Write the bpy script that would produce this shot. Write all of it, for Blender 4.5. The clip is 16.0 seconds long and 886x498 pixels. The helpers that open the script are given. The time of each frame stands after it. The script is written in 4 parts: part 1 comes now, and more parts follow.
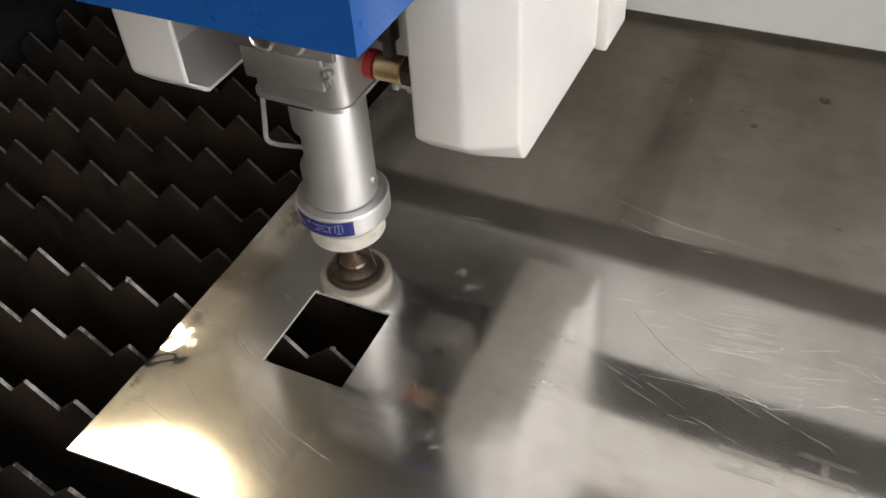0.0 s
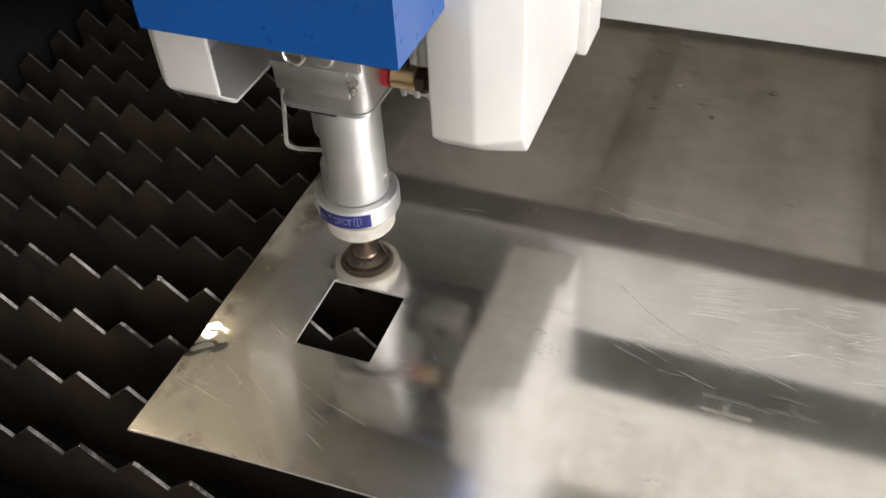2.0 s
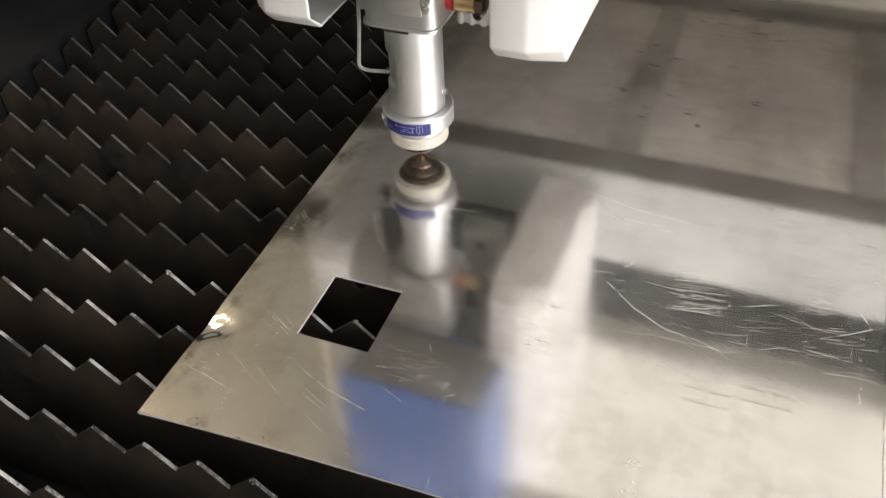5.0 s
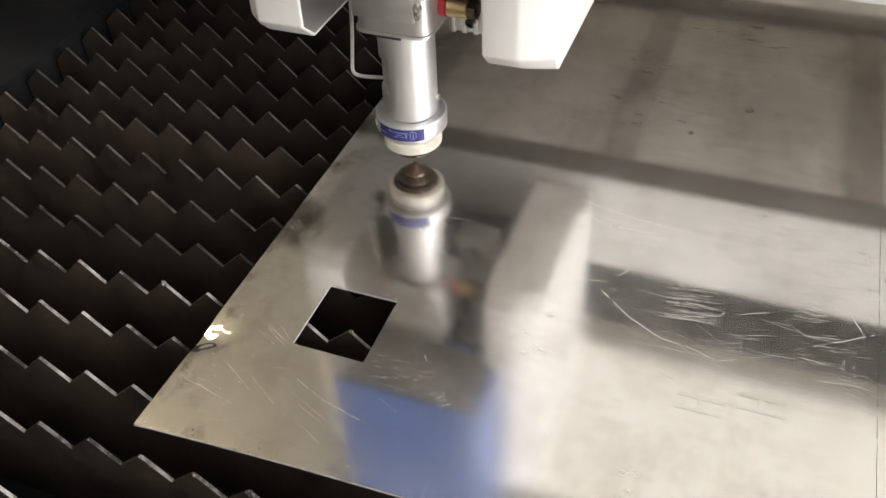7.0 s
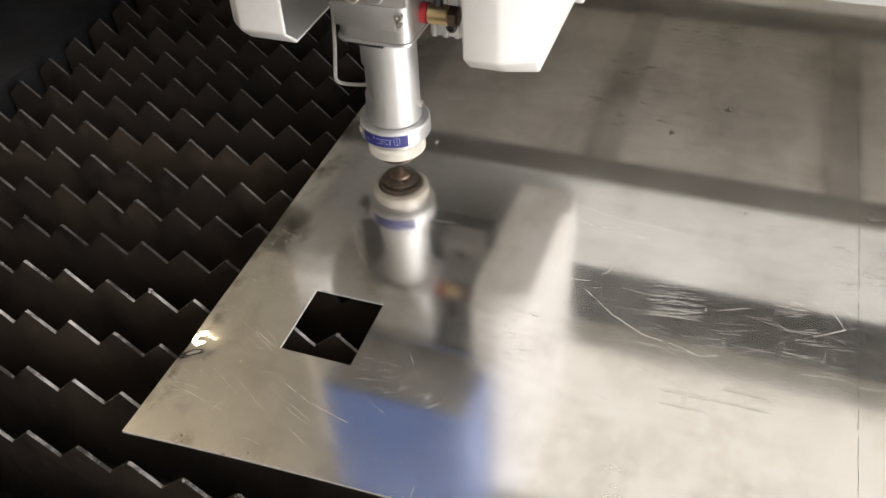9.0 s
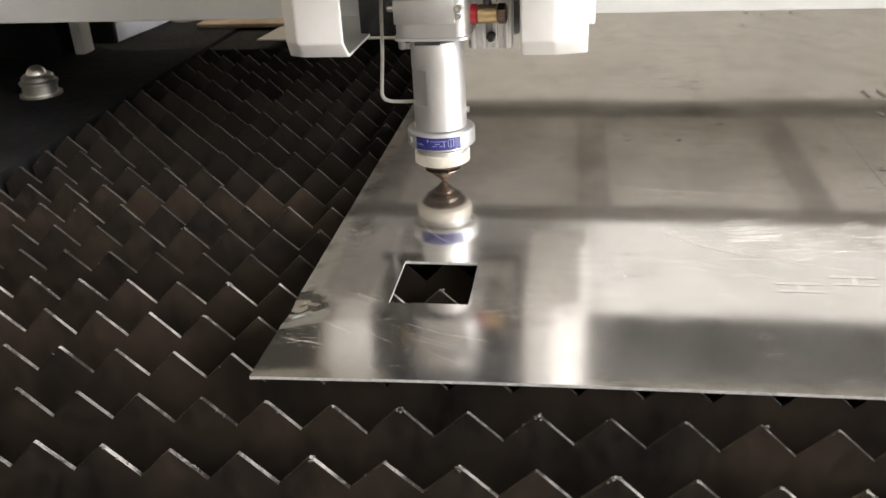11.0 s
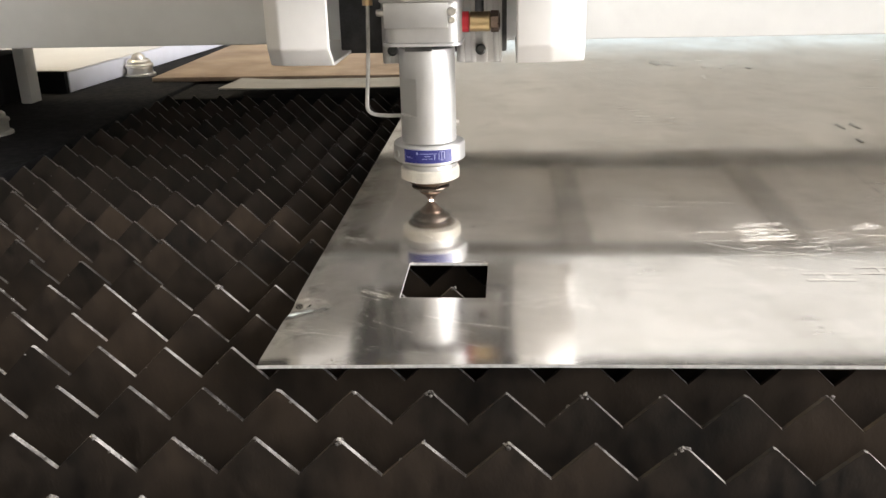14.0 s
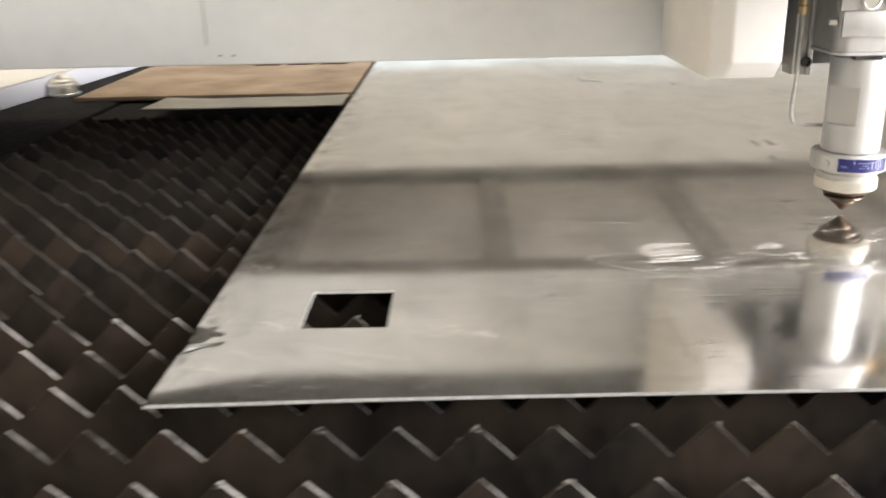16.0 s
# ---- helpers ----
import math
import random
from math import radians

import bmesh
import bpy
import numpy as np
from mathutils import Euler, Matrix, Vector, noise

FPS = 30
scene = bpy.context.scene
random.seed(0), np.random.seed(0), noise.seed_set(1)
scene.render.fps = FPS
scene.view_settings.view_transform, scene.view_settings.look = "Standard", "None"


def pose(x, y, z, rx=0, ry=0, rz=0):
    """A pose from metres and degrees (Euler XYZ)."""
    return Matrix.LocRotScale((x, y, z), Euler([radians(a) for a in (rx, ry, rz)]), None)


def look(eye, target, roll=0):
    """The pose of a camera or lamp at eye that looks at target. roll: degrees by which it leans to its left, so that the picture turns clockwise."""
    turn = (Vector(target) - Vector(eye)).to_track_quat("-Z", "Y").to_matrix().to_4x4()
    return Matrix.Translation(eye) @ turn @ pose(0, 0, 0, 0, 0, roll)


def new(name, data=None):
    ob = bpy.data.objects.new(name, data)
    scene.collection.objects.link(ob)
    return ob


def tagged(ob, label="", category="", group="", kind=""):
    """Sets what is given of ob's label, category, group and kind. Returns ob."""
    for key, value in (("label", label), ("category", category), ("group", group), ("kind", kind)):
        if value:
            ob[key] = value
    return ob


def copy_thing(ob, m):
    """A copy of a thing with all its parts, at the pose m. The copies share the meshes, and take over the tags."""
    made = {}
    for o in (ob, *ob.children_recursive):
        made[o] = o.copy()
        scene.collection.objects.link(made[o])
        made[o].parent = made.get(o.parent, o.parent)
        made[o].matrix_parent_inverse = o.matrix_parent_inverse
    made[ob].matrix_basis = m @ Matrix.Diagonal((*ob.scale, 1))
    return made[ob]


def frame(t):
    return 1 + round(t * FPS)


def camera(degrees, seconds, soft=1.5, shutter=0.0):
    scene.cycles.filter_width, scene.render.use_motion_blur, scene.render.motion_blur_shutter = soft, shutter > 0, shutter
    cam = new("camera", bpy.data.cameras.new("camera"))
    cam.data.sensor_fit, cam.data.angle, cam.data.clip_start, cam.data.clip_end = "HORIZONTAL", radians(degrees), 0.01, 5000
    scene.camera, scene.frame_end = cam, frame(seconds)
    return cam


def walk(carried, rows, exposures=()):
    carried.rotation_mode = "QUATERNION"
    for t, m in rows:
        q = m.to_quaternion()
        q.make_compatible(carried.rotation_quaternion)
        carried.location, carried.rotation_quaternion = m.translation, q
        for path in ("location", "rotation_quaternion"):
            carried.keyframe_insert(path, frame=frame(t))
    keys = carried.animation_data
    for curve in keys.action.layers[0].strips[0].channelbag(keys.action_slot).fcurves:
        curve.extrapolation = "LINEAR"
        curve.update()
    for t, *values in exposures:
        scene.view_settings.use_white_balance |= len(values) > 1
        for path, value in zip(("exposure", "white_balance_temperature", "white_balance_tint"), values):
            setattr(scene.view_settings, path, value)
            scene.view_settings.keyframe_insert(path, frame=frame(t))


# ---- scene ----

cam = camera(53.7, 16.0, shutter=0.4)
PATH = [
    (0, (0.3194, -0.1528, 0.3979), (-0.3521, 1.1376, -0.9747), -4.06),
    (0.5, (0.3216, -0.1584, 0.4009), (-0.3558, 1.1175, -0.9823), -4.10),
    (1, (0.3230, -0.1789, 0.4180), (-0.3367, 1.1029, -0.9683), -3.17),
    (1.5, (0.3025, -0.2060, 0.4277), (-0.2683, 1.1008, -0.9745), -3.21),
    (2, (0.3068, -0.2178, 0.4378), (-0.2571, 1.1221, -0.9358), -3.41),
    (2.5, (0.3121, -0.2262, 0.4413), (-0.2489, 1.1279, -0.9195), -3.15),
    (3, (0.3118, -0.2326, 0.4399), (-0.2513, 1.1117, -0.9296), -2.73),
    (3.5, (0.3141, -0.2380, 0.4436), (-0.2544, 1.1113, -0.9188), -2.77),
    (4, (0.3167, -0.2410, 0.4475), (-0.2469, 1.1158, -0.9094), -2.59),
    (4.5, (0.3160, -0.2458, 0.4505), (-0.2438, 1.1152, -0.9039), -2.42),
    (5, (0.3198, -0.2461, 0.4496), (-0.2477, 1.1168, -0.8995), -2.74),
    (7.5, (0.3218, -0.2435, 0.4575), (-0.2398, 1.1291, -0.8844), -2.96),
    (8, (0.3238, -0.2436, 0.4602), (-0.2379, 1.1320, -0.8786), -3.13),
    (8.5, (0.3237, -0.2418, 0.4579), (-0.2314, 1.1359, -0.8814), -3.18),
    (9, (0.3256, -0.2479, 0.4560), (-0.2155, 1.1384, -0.8801), -3.28),
    (9.5, (0.3262, -0.2905, 0.4517), (-0.2046, 1.1260, -0.8566), -4.49),
    (9.7, (0.3230, -0.3248, 0.4483), (-0.2451, 1.1044, -0.8303), -5.95),
    (11.8, (0.1339, -0.4142, 0.2212), (-0.0268, 1.4529, -0.4773), -2.35),
    (12, (0.1341, -0.4123, 0.2209), (-0.0421, 1.4541, -0.4756), -2.18),
    (12.5, (0.1333, -0.4078, 0.2160), (-0.0383, 1.4607, -0.4762), -1.86),
    (13, (0.1327, -0.4071, 0.2155), (-0.0297, 1.4645, -0.4706), -1.74),
    (13.5, (0.1335, -0.4071, 0.2153), (-0.0253, 1.4663, -0.4666), -1.58),
    (14, (0.1334, -0.4064, 0.2143), (-0.0173, 1.4683, -0.4660), -1.49),
    (14.5, (0.1330, -0.4061, 0.2149), (-0.0067, 1.4721, -0.4582), -1.36),
    (15, (0.1331, -0.4057, 0.2141), (-0.0022, 1.4761, -0.4497), -1.29),
    (15.5, (0.1334, -0.4053, 0.2144), (0.0055, 1.4772, -0.4488), -1.24),
    (15.8, (0.1403, -0.4048, 0.2150), (0.0219, 1.4788, -0.4466), -1.46),
    (16, (0.1658, -0.3970, 0.2224), (0.1230, 1.4906, -0.4371), -1.42),
]
walk(cam, [(t, look(eye, target, roll)) for t, eye, target, roll in PATH],
     exposures=[(0.0, -0.88), (0.9, -0.92), (1.6, -0.60), (3.5, -0.50), (4.6, -0.46), (5.0, -0.33), (9.0, -0.30), (9.8, -0.30), (11.6, 0.20), (14.5, 0.22), (15.5, 0.22), (16.0, 0.40)])

# ---------------------------------------------------------------- world and lights
world = bpy.data.worlds.new("daylight")
scene.world = world
world.use_nodes = True
wn, wl = world.node_tree.nodes, world.node_tree.links
sky = wn.new("ShaderNodeTexSky")
sky.sky_type = "NISHITA"
sky.sun_disc = False
sky.sun_elevation, sky.sun_rotation = radians(42), radians(115)
wn["Background"].inputs["Strength"].default_value = 0.12
wl.new(sky.outputs["Color"], wn["Background"].inputs["Color"])


def area_lamp(name, size_x, size_y, watts, m, colour=(1, 1, 1)):
    data = bpy.data.lights.new(name, "AREA")
    data.shape, data.size, data.size_y, data.energy, data.color = "RECTANGLE", size_x, size_y, watts, colour
    ob = new(name, data)
    ob.matrix_world = m
    return ob


# daylight standing in the openings of the hall
area_lamp("gate_daylight", 5.6, 3.3, 740, look((5.9, -2.2, 2.55), (0, -1.4, 1.9)), (1.0, 0.97, 0.955))
area_lamp("rear_opening_daylight", 11.0, 1.0, 18, look((-0.4, 8.95, 0.5), (-0.4, 0.5, 0.4)), (1.0, 0.945, 0.85))


# ---------------------------------------------------------------- materials
def nodes_of(name):
    m = bpy.data.materials.new(name)
    m.use_nodes = True
    n, l = m.node_tree.nodes, m.node_tree.links
    return m, n, l, n["Principled BSDF"]


def surface(name, colour, rough=0.5, metal=0.0, vary=0.15, scale=20.0, bump=0.0, bump_scale=200.0, stretch=(1, 1, 1),
            tint=None, spots=0.0, per_object=0.0, coat=0.0, rough_vary=0.1, sharp=(0.45, 0.9), spec=0.5):
    """Principled surface with two scales of colour and gloss variation and a fine relief."""
    m, n, l, b = nodes_of(name)
    co = n.new("ShaderNodeTexCoord")
    mp = n.new("ShaderNodeMapping")
    mp.inputs["Scale"].default_value = stretch
    l.new(co.outputs["Object"], mp.inputs["Vector"])
    if per_object:
        seed = n.new("ShaderNodeObjectInfo")
        shift = n.new("ShaderNodeVectorMath")
        shift.operation = "SCALE"
        shift.inputs[0].default_value = (7.0, 3.0, 5.0)
        l.new(seed.outputs["Random"], shift.inputs["Scale"])
        l.new(shift.outputs["Vector"], mp.inputs["Location"])
    big, fine = n.new("ShaderNodeTexNoise"), n.new("ShaderNodeTexNoise")
    big.inputs["Scale"].default_value, fine.inputs["Scale"].default_value = scale, scale * 9
    big.inputs["Detail"].default_value = 4
    for t in (big, fine):
        l.new(mp.outputs["Vector"], t.inputs["Vector"])
    mix = n.new("ShaderNodeMix")
    mix.data_type = "RGBA"
    dark = tuple(c * (1 - 2 * vary) for c in colour) if tint is None else tint
    light = tuple(min(1, c * (1 + vary)) for c in colour)
    mix.inputs["A"].default_value, mix.inputs["B"].default_value = (*dark, 1), (*light, 1)
    add = n.new("ShaderNodeMath")
    add.operation = "MULTIPLY_ADD"
    l.new(fine.outputs["Fac"], add.inputs[0])
    add.inputs[1].default_value = 0.35
    l.new(big.outputs["Fac"], add.inputs[2])
    ramp = n.new("ShaderNodeMapRange")
    ramp.inputs["From Min"].default_value, ramp.inputs["From Max"].default_value = sharp
    l.new(add.outputs[0], ramp.inputs["Value"])
    l.new(ramp.outputs["Result"], mix.inputs["Factor"])
    out = mix.outputs["Result"]
    if per_object:
        info = n.new("ShaderNodeObjectInfo")
        hsv = n.new("ShaderNodeHueSaturation")
        mr = n.new("ShaderNodeMapRange")
        mr.inputs["To Min"].default_value, mr.inputs["To Max"].default_value = 1 - per_object, 1 + per_object
        l.new(info.outputs["Random"], mr.inputs["Value"])
        l.new(mr.outputs["Result"], hsv.inputs["Value"])
        l.new(out, hsv.inputs["Color"])
        out = hsv.outputs["Color"]
    l.new(out, b.inputs["Base Color"])
    rr = n.new("ShaderNodeMapRange")
    rr.inputs["From Min"].default_value, rr.inputs["From Max"].default_value = 0.3, 0.7
    rr.inputs["To Min"].default_value, rr.inputs["To Max"].default_value = max(0.02, rough - rough_vary), min(1, rough + rough_vary)
    l.new(fine.outputs["Fac"], rr.inputs["Value"])
    l.new(rr.outputs["Result"], b.inputs["Roughness"])
    b.inputs["Metallic"].default_value = metal
    b.inputs["Coat Weight"].default_value = coat
    b.inputs["Specular IOR Level"].default_value = spec
    if bump:
        bn, bt = n.new("ShaderNodeBump"), n.new("ShaderNodeTexNoise")
        bt.inputs["Scale"].default_value = bump_scale
        l.new(mp.outputs["Vector"], bt.inputs["Vector"])
        bn.inputs["Strength"].default_value, bn.inputs["Distance"].default_value = bump, 0.001
        l.new(bt.outputs["Fac"], bn.inputs["Height"])
        l.new(bn.outputs["Normal"], b.inputs["Normal"])
    return m


def glow(name, colour, strength):
    m, n, l, b = nodes_of(name)
    b.inputs["Base Color"].default_value = (*colour, 1)
    b.inputs["Emission Color"].default_value = (*colour, 1)
    b.inputs["Emission Strength"].default_value = strength
    return m


def sheet_metal(name):
    """Cold rolled sheet: fairly sharp reflections, rolling grain along y, smears and stains."""
    m, n, l, b = nodes_of(name)
    co = n.new("ShaderNodeTexCoord")

    def noise_tex(scale, stretch=(1, 1, 1), detail=4.0, rough=0.6, rot=0.0):
        mp, t = n.new("ShaderNodeMapping"), n.new("ShaderNodeTexNoise")
        mp.inputs["Scale"].default_value = stretch
        mp.inputs["Rotation"].default_value = (0, 0, radians(rot))
        l.new(co.outputs["Object"], mp.inputs["Vector"])
        l.new(mp.outputs["Vector"], t.inputs["Vector"])
        t.inputs["Scale"].default_value, t.inputs["Detail"].default_value, t.inputs["Roughness"].default_value = scale, detail, rough
        return t.outputs["Fac"]

    def ranged(v, a, b_, c, d):
        r = n.new("ShaderNodeMapRange")
        for k, q in zip(("From Min", "From Max", "To Min", "To Max"), (a, b_, c, d)):
            r.inputs[k].default_value = q
        l.new(v, r.inputs["Value"])
        return r.outputs["Result"]

    def math_(op, p, q):
        r = n.new("ShaderNodeMath")
        r.operation = op
        for k, v in enumerate((p, q)):
            if isinstance(v, float):
                r.inputs[k].default_value = v
            else:
                l.new(v, r.inputs[k])
        return r.outputs[0]

    cloud = noise_tex(7, detail=5)
    smear = noise_tex(9, (2.0, 0.8, 1), detail=6, rot=12)
    grain = noise_tex(30, (8, 0.25, 1), detail=2)
    mix = n.new("ShaderNodeMix")
    mix.data_type = "RGBA"
    mix.inputs["A"].default_value, mix.inputs["B"].default_value = (0.79, 0.77, 0.74, 1), (0.93, 0.915, 0.89, 1)
    l.new(ranged(math_("ADD", cloud, math_("MULTIPLY", grain, 0.15)), 0.40, 0.75, 0.0, 1.0), mix.inputs["Factor"])
    # greasy dark smudges
    smudge = n.new("ShaderNodeMix")
    smudge.data_type, smudge.blend_type = "RGBA", "MULTIPLY"
    l.new(math_("MULTIPLY", ranged(noise_tex(11, (1.6, 1, 1), detail=5, rough=0.62), 0.48, 0.70, 0.0, 1.0), 0.5), smudge.inputs["Factor"])
    l.new(mix.outputs["Result"], smudge.inputs["A"])
    smudge.inputs["B"].default_value = (0.62, 0.59, 0.55, 1)
    streak = n.new("ShaderNodeMix")
    streak.data_type, streak.blend_type = "RGBA", "MULTIPLY"
    l.new(math_("MULTIPLY", ranged(noise_tex(16, (0.55, 3.2, 1), detail=6, rot=34), 0.50, 0.70, 0.0, 1.0), 0.18), streak.inputs["Factor"])
    l.new(smudge.outputs["Result"], streak.inputs["A"])
    streak.inputs["B"].default_value = (0.66, 0.63, 0.59, 1)
    # grime along the handled edges
    xyz, grime = n.new("ShaderNodeSeparateXYZ"), n.new("ShaderNodeMix")
    l.new(co.outputs["Object"], xyz.inputs["Vector"])
    edge = math_("MAXIMUM", ranged(xyz.outputs["X"], 0.004, 0.040, 1.0, 0.0), ranged(xyz.outputs["Y"], 0.002, 0.022, 1.0, 0.0))
    grime.data_type, grime.blend_type = "RGBA", "MULTIPLY"
    l.new(math_("MULTIPLY", math_("MULTIPLY", edge, ranged(noise_tex(38, (1, 0.7, 1), detail=5), 0.50, 0.68, 0.0, 1.0)), 0.85), grime.inputs["Factor"])
    l.new(streak.outputs["Result"], grime.inputs["A"])
    grime.inputs["B"].default_value = (0.26, 0.23, 0.19, 1)
    # a sooty patch near the left edge
    gx = math_("MULTIPLY", math_("SUBTRACT", xyz.outputs["X"], 0.020), 1 / 0.015)
    gy = math_("MULTIPLY", math_("SUBTRACT", xyz.outputs["Y"], 0.216), 1 / 0.030)
    away = math_("ADD", math_("MULTIPLY", gx, gx), math_("MULTIPLY", gy, gy))
    soot = n.new("ShaderNodeMix")
    soot.data_type, soot.blend_type = "RGBA", "MULTIPLY"
    l.new(math_("MULTIPLY", math_("MULTIPLY", ranged(away, 0.15, 1.2, 1.0, 0.0), ranged(noise_tex(40, (1.4, 0.8, 1), detail=4), 0.34, 0.62, 0.0, 1.0)), 0.7), soot.inputs["Factor"])
    l.new(grime.outputs["Result"], soot.inputs["A"])
    soot.inputs["B"].default_value = (0.20, 0.18, 0.15, 1)
    mix2 = soot
    l.new(mix2.outputs["Result"], b.inputs["Base Color"])
    b.inputs["Metallic"].default_value = 1.0
    rough = ranged(smear, 0.35, 0.7, 0.085, 0.130)
    l.new(rough, b.inputs["Roughness"])
    across = n.new("ShaderNodeTangent")
    across.direction_type, across.uv_map = "UV_MAP", "grain"
    l.new(across.outputs["Tangent"], b.inputs["Tangent"])
    b.inputs["Anisotropic"].default_value = 0.75
    # a second, broader lobe: the dull film of oxide and dust over the rolled surface
    dull = n.new("ShaderNodeBsdfPrincipled")
    dull.inputs["Metallic"].default_value, dull.inputs["Roughness"].default_value = 1.0, 0.36
    l.new(mix2.outputs["Result"], dull.inputs["Base Color"])
    both = n.new("ShaderNodeMixShader")
    # fine rubbed scuffs, mostly crosswise, that scatter more light
    scuff = math_("MULTIPLY", ranged(noise_tex(60, (0.6, 1.9, 1), detail=6, rough=0.65, rot=-6), 0.48, 0.76, 0.0, 0.15), ranged(noise_tex(5, detail=3), 0.42, 0.62, 0.15, 1.0))
    l.new(math_("ADD", ranged(math_("ADD", smear, math_("MULTIPLY", cloud, 0.5)), 0.45, 1.05, 0.11, 0.23), scuff), both.inputs["Fac"])
    l.new(b.outputs["BSDF"], both.inputs[1])
    l.new(dull.outputs["BSDF"], both.inputs[2])
    l.new(both.outputs["Shader"], n["Material Output"].inputs["Surface"])
    return m


SHEET = sheet_metal("rolled_steel_sheet")
SCRATCH = surface("bare_scored_metal", (0.93, 0.91, 0.88), 0.46, 0.9, 0.06, 300)
CUT_EDGE = surface("bright_cut_edge", (0.80, 0.79, 0.77), 0.5, 0.45, 0.15, 300)
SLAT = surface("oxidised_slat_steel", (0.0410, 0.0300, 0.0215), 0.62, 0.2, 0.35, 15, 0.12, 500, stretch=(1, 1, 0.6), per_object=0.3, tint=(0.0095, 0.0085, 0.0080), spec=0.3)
# Shade under the gantry, put into a darker steel and a darker tip
SHADED_SLAT = surface("shaded_slat_steel", (0.026, 0.0195, 0.0150), 0.68, 0.15, 0.35, 15, 0.12, 500, stretch=(1, 1, 0.6), per_object=0.3, tint=(0.0070, 0.0064, 0.0060), spec=0.25)
DULL_TIP = surface("shaded_slat_tip", (0.072, 0.066, 0.061), 0.65, 0.3, 0.2, 45, 1.0, 900, tint=(0.026, 0.022, 0.020), per_object=0.4, sharp=(0.58, 0.80))
# Bright burnt metal, also standing for light on the right-hand slopes
SLAT_TIP = surface("burnt_and_lit_slat_tip", (0.35, 0.335, 0.32), 0.55, 0.45, 0.2, 45, 1.0, 900, tint=(0.035, 0.03, 0.027), per_object=0.35, sharp=(0.54, 0.84))
BLACK_STEEL = surface("black_painted_steel", (0.010, 0.010, 0.011), 0.85, 0.0, 0.25, 12, 0.15, 500, spec=0.15)
WHITE_PAINT = surface("white_powder_coat", (0.80, 0.785, 0.765), 0.38, 0.0, 0.03, 9, 0.03, 1400, rough_vary=0.03)
GREY_PAINT = surface("pale_grey_beam_paint", (0.66, 0.665, 0.655), 0.42, 0.0, 0.05, 6, 0.10, 900)
LIP_GREY = surface("dark_grey_steel", (0.22, 0.205, 0.19), 0.55, 0.2, 0.2, 12)
RIB_GREY = surface("dull_grey_rib", (0.50, 0.475, 0.44), 0.55, 0.1, 0.2, 12)
DULL_GREY = surface("dull_zinc_plate", (0.26, 0.25, 0.24), 0.55, 0.3, 0.2, 30)
UNDER_GREY = surface("pale_painted_underside", (0.84, 0.81, 0.77), 0.6, 0.0, 0.15, 8)
BLUE_PAINT = surface("blue_gloss_paint", (0.012, 0.105, 0.42), 0.30, 0.0, 0.03, 15, 0.015, 1200, coat=0.3, rough_vary=0.03)
ALU = surface("anodised_aluminium", (0.68, 0.68, 0.68), 0.52, 1.0, 0.03, 40, 0.05, 2500, rough_vary=0.03)
ALU_BRUSHED = surface("machined_aluminium", (0.60, 0.595, 0.585), 0.52, 1.0, 0.04, 60, rough_vary=0.04)
KNURL = surface("pale_ceramic_ring", (0.72, 0.69, 0.62), 0.45, 0.1, 0.08, 90, 0.2, 900)
COPPER = surface("dull_copper_nozzle", (0.25, 0.185, 0.15), 0.34, 1.0, 0.25, 120)
SEAT = surface("worn_nozzle_seat_steel", (0.20, 0.165, 0.14), 0.32, 1.0, 0.2, 90)
# Dark brown holding both the heat stain and the shade under the nut
BURNT_SHADED = surface("heat_stained_shaded_brass", (0.10, 0.062, 0.038), 0.45, 0.5, 0.35, 90)
DARK_STEEL = surface("dark_steel", (0.10, 0.10, 0.10), 0.4, 0.8, 0.2, 80)
BRASS = surface("worn_brass", (0.70, 0.53, 0.30), 0.32, 1.0, 0.05, 30, rough_vary=0.04)
RED = surface("red_plastic", (0.45, 0.02, 0.03), 0.4, 0.0, 0.1, 60)
LABEL_BLUE = surface("printed_blue_label", (0.022, 0.026, 0.16), 0.35, 0.0, 0.08, 100)
LABEL_INK = surface("pale_label_print", (0.30, 0.32, 0.55), 0.4, 0.0, 0.05, 100)
HOSE = surface("grey_sleeve", (0.48, 0.47, 0.45), 0.5, 0.0, 0.12, 150, 0.4, 1200)
RUST = surface("rusty_plate", (0.37, 0.29, 0.22), 0.6, 0.25, 0.2, 9, 0.3, 300, tint=(0.20, 0.14, 0.10))
CHROME = surface("zinc_plated_steel", (0.78, 0.755, 0.71), 0.34, 1.0, 0.04, 12, rough_vary=0.02)
LILAC = surface("lilac_white_paint", (0.80, 0.82, 0.92), 0.45, 0.0, 0.04, 5)
CONCRETE = surface("concrete_floor", (0.30, 0.29, 0.27), 0.7, 0.0, 0.07, 3, 0.3, 60)
WALL_PAINT = surface("hall_wall_paint", (0.62, 0.60, 0.56), 0.8, 0.0, 0.08, 1.5)
CEILING_PAINT = surface("hall_ceiling", (0.575, 0.55, 0.495), 0.8, 0.0, 0.08, 1.0)
SKYLIGHT = glow("translucent_roof_panel", (1.0, 0.96, 0.89), 0.74)
LAMP_GLOW = glow("warm_lamp_light", (1.0, 0.82, 0.52), 80.0)
SPARK = glow("glowing_melt", (1.0, 0.84, 0.70), 14.0)


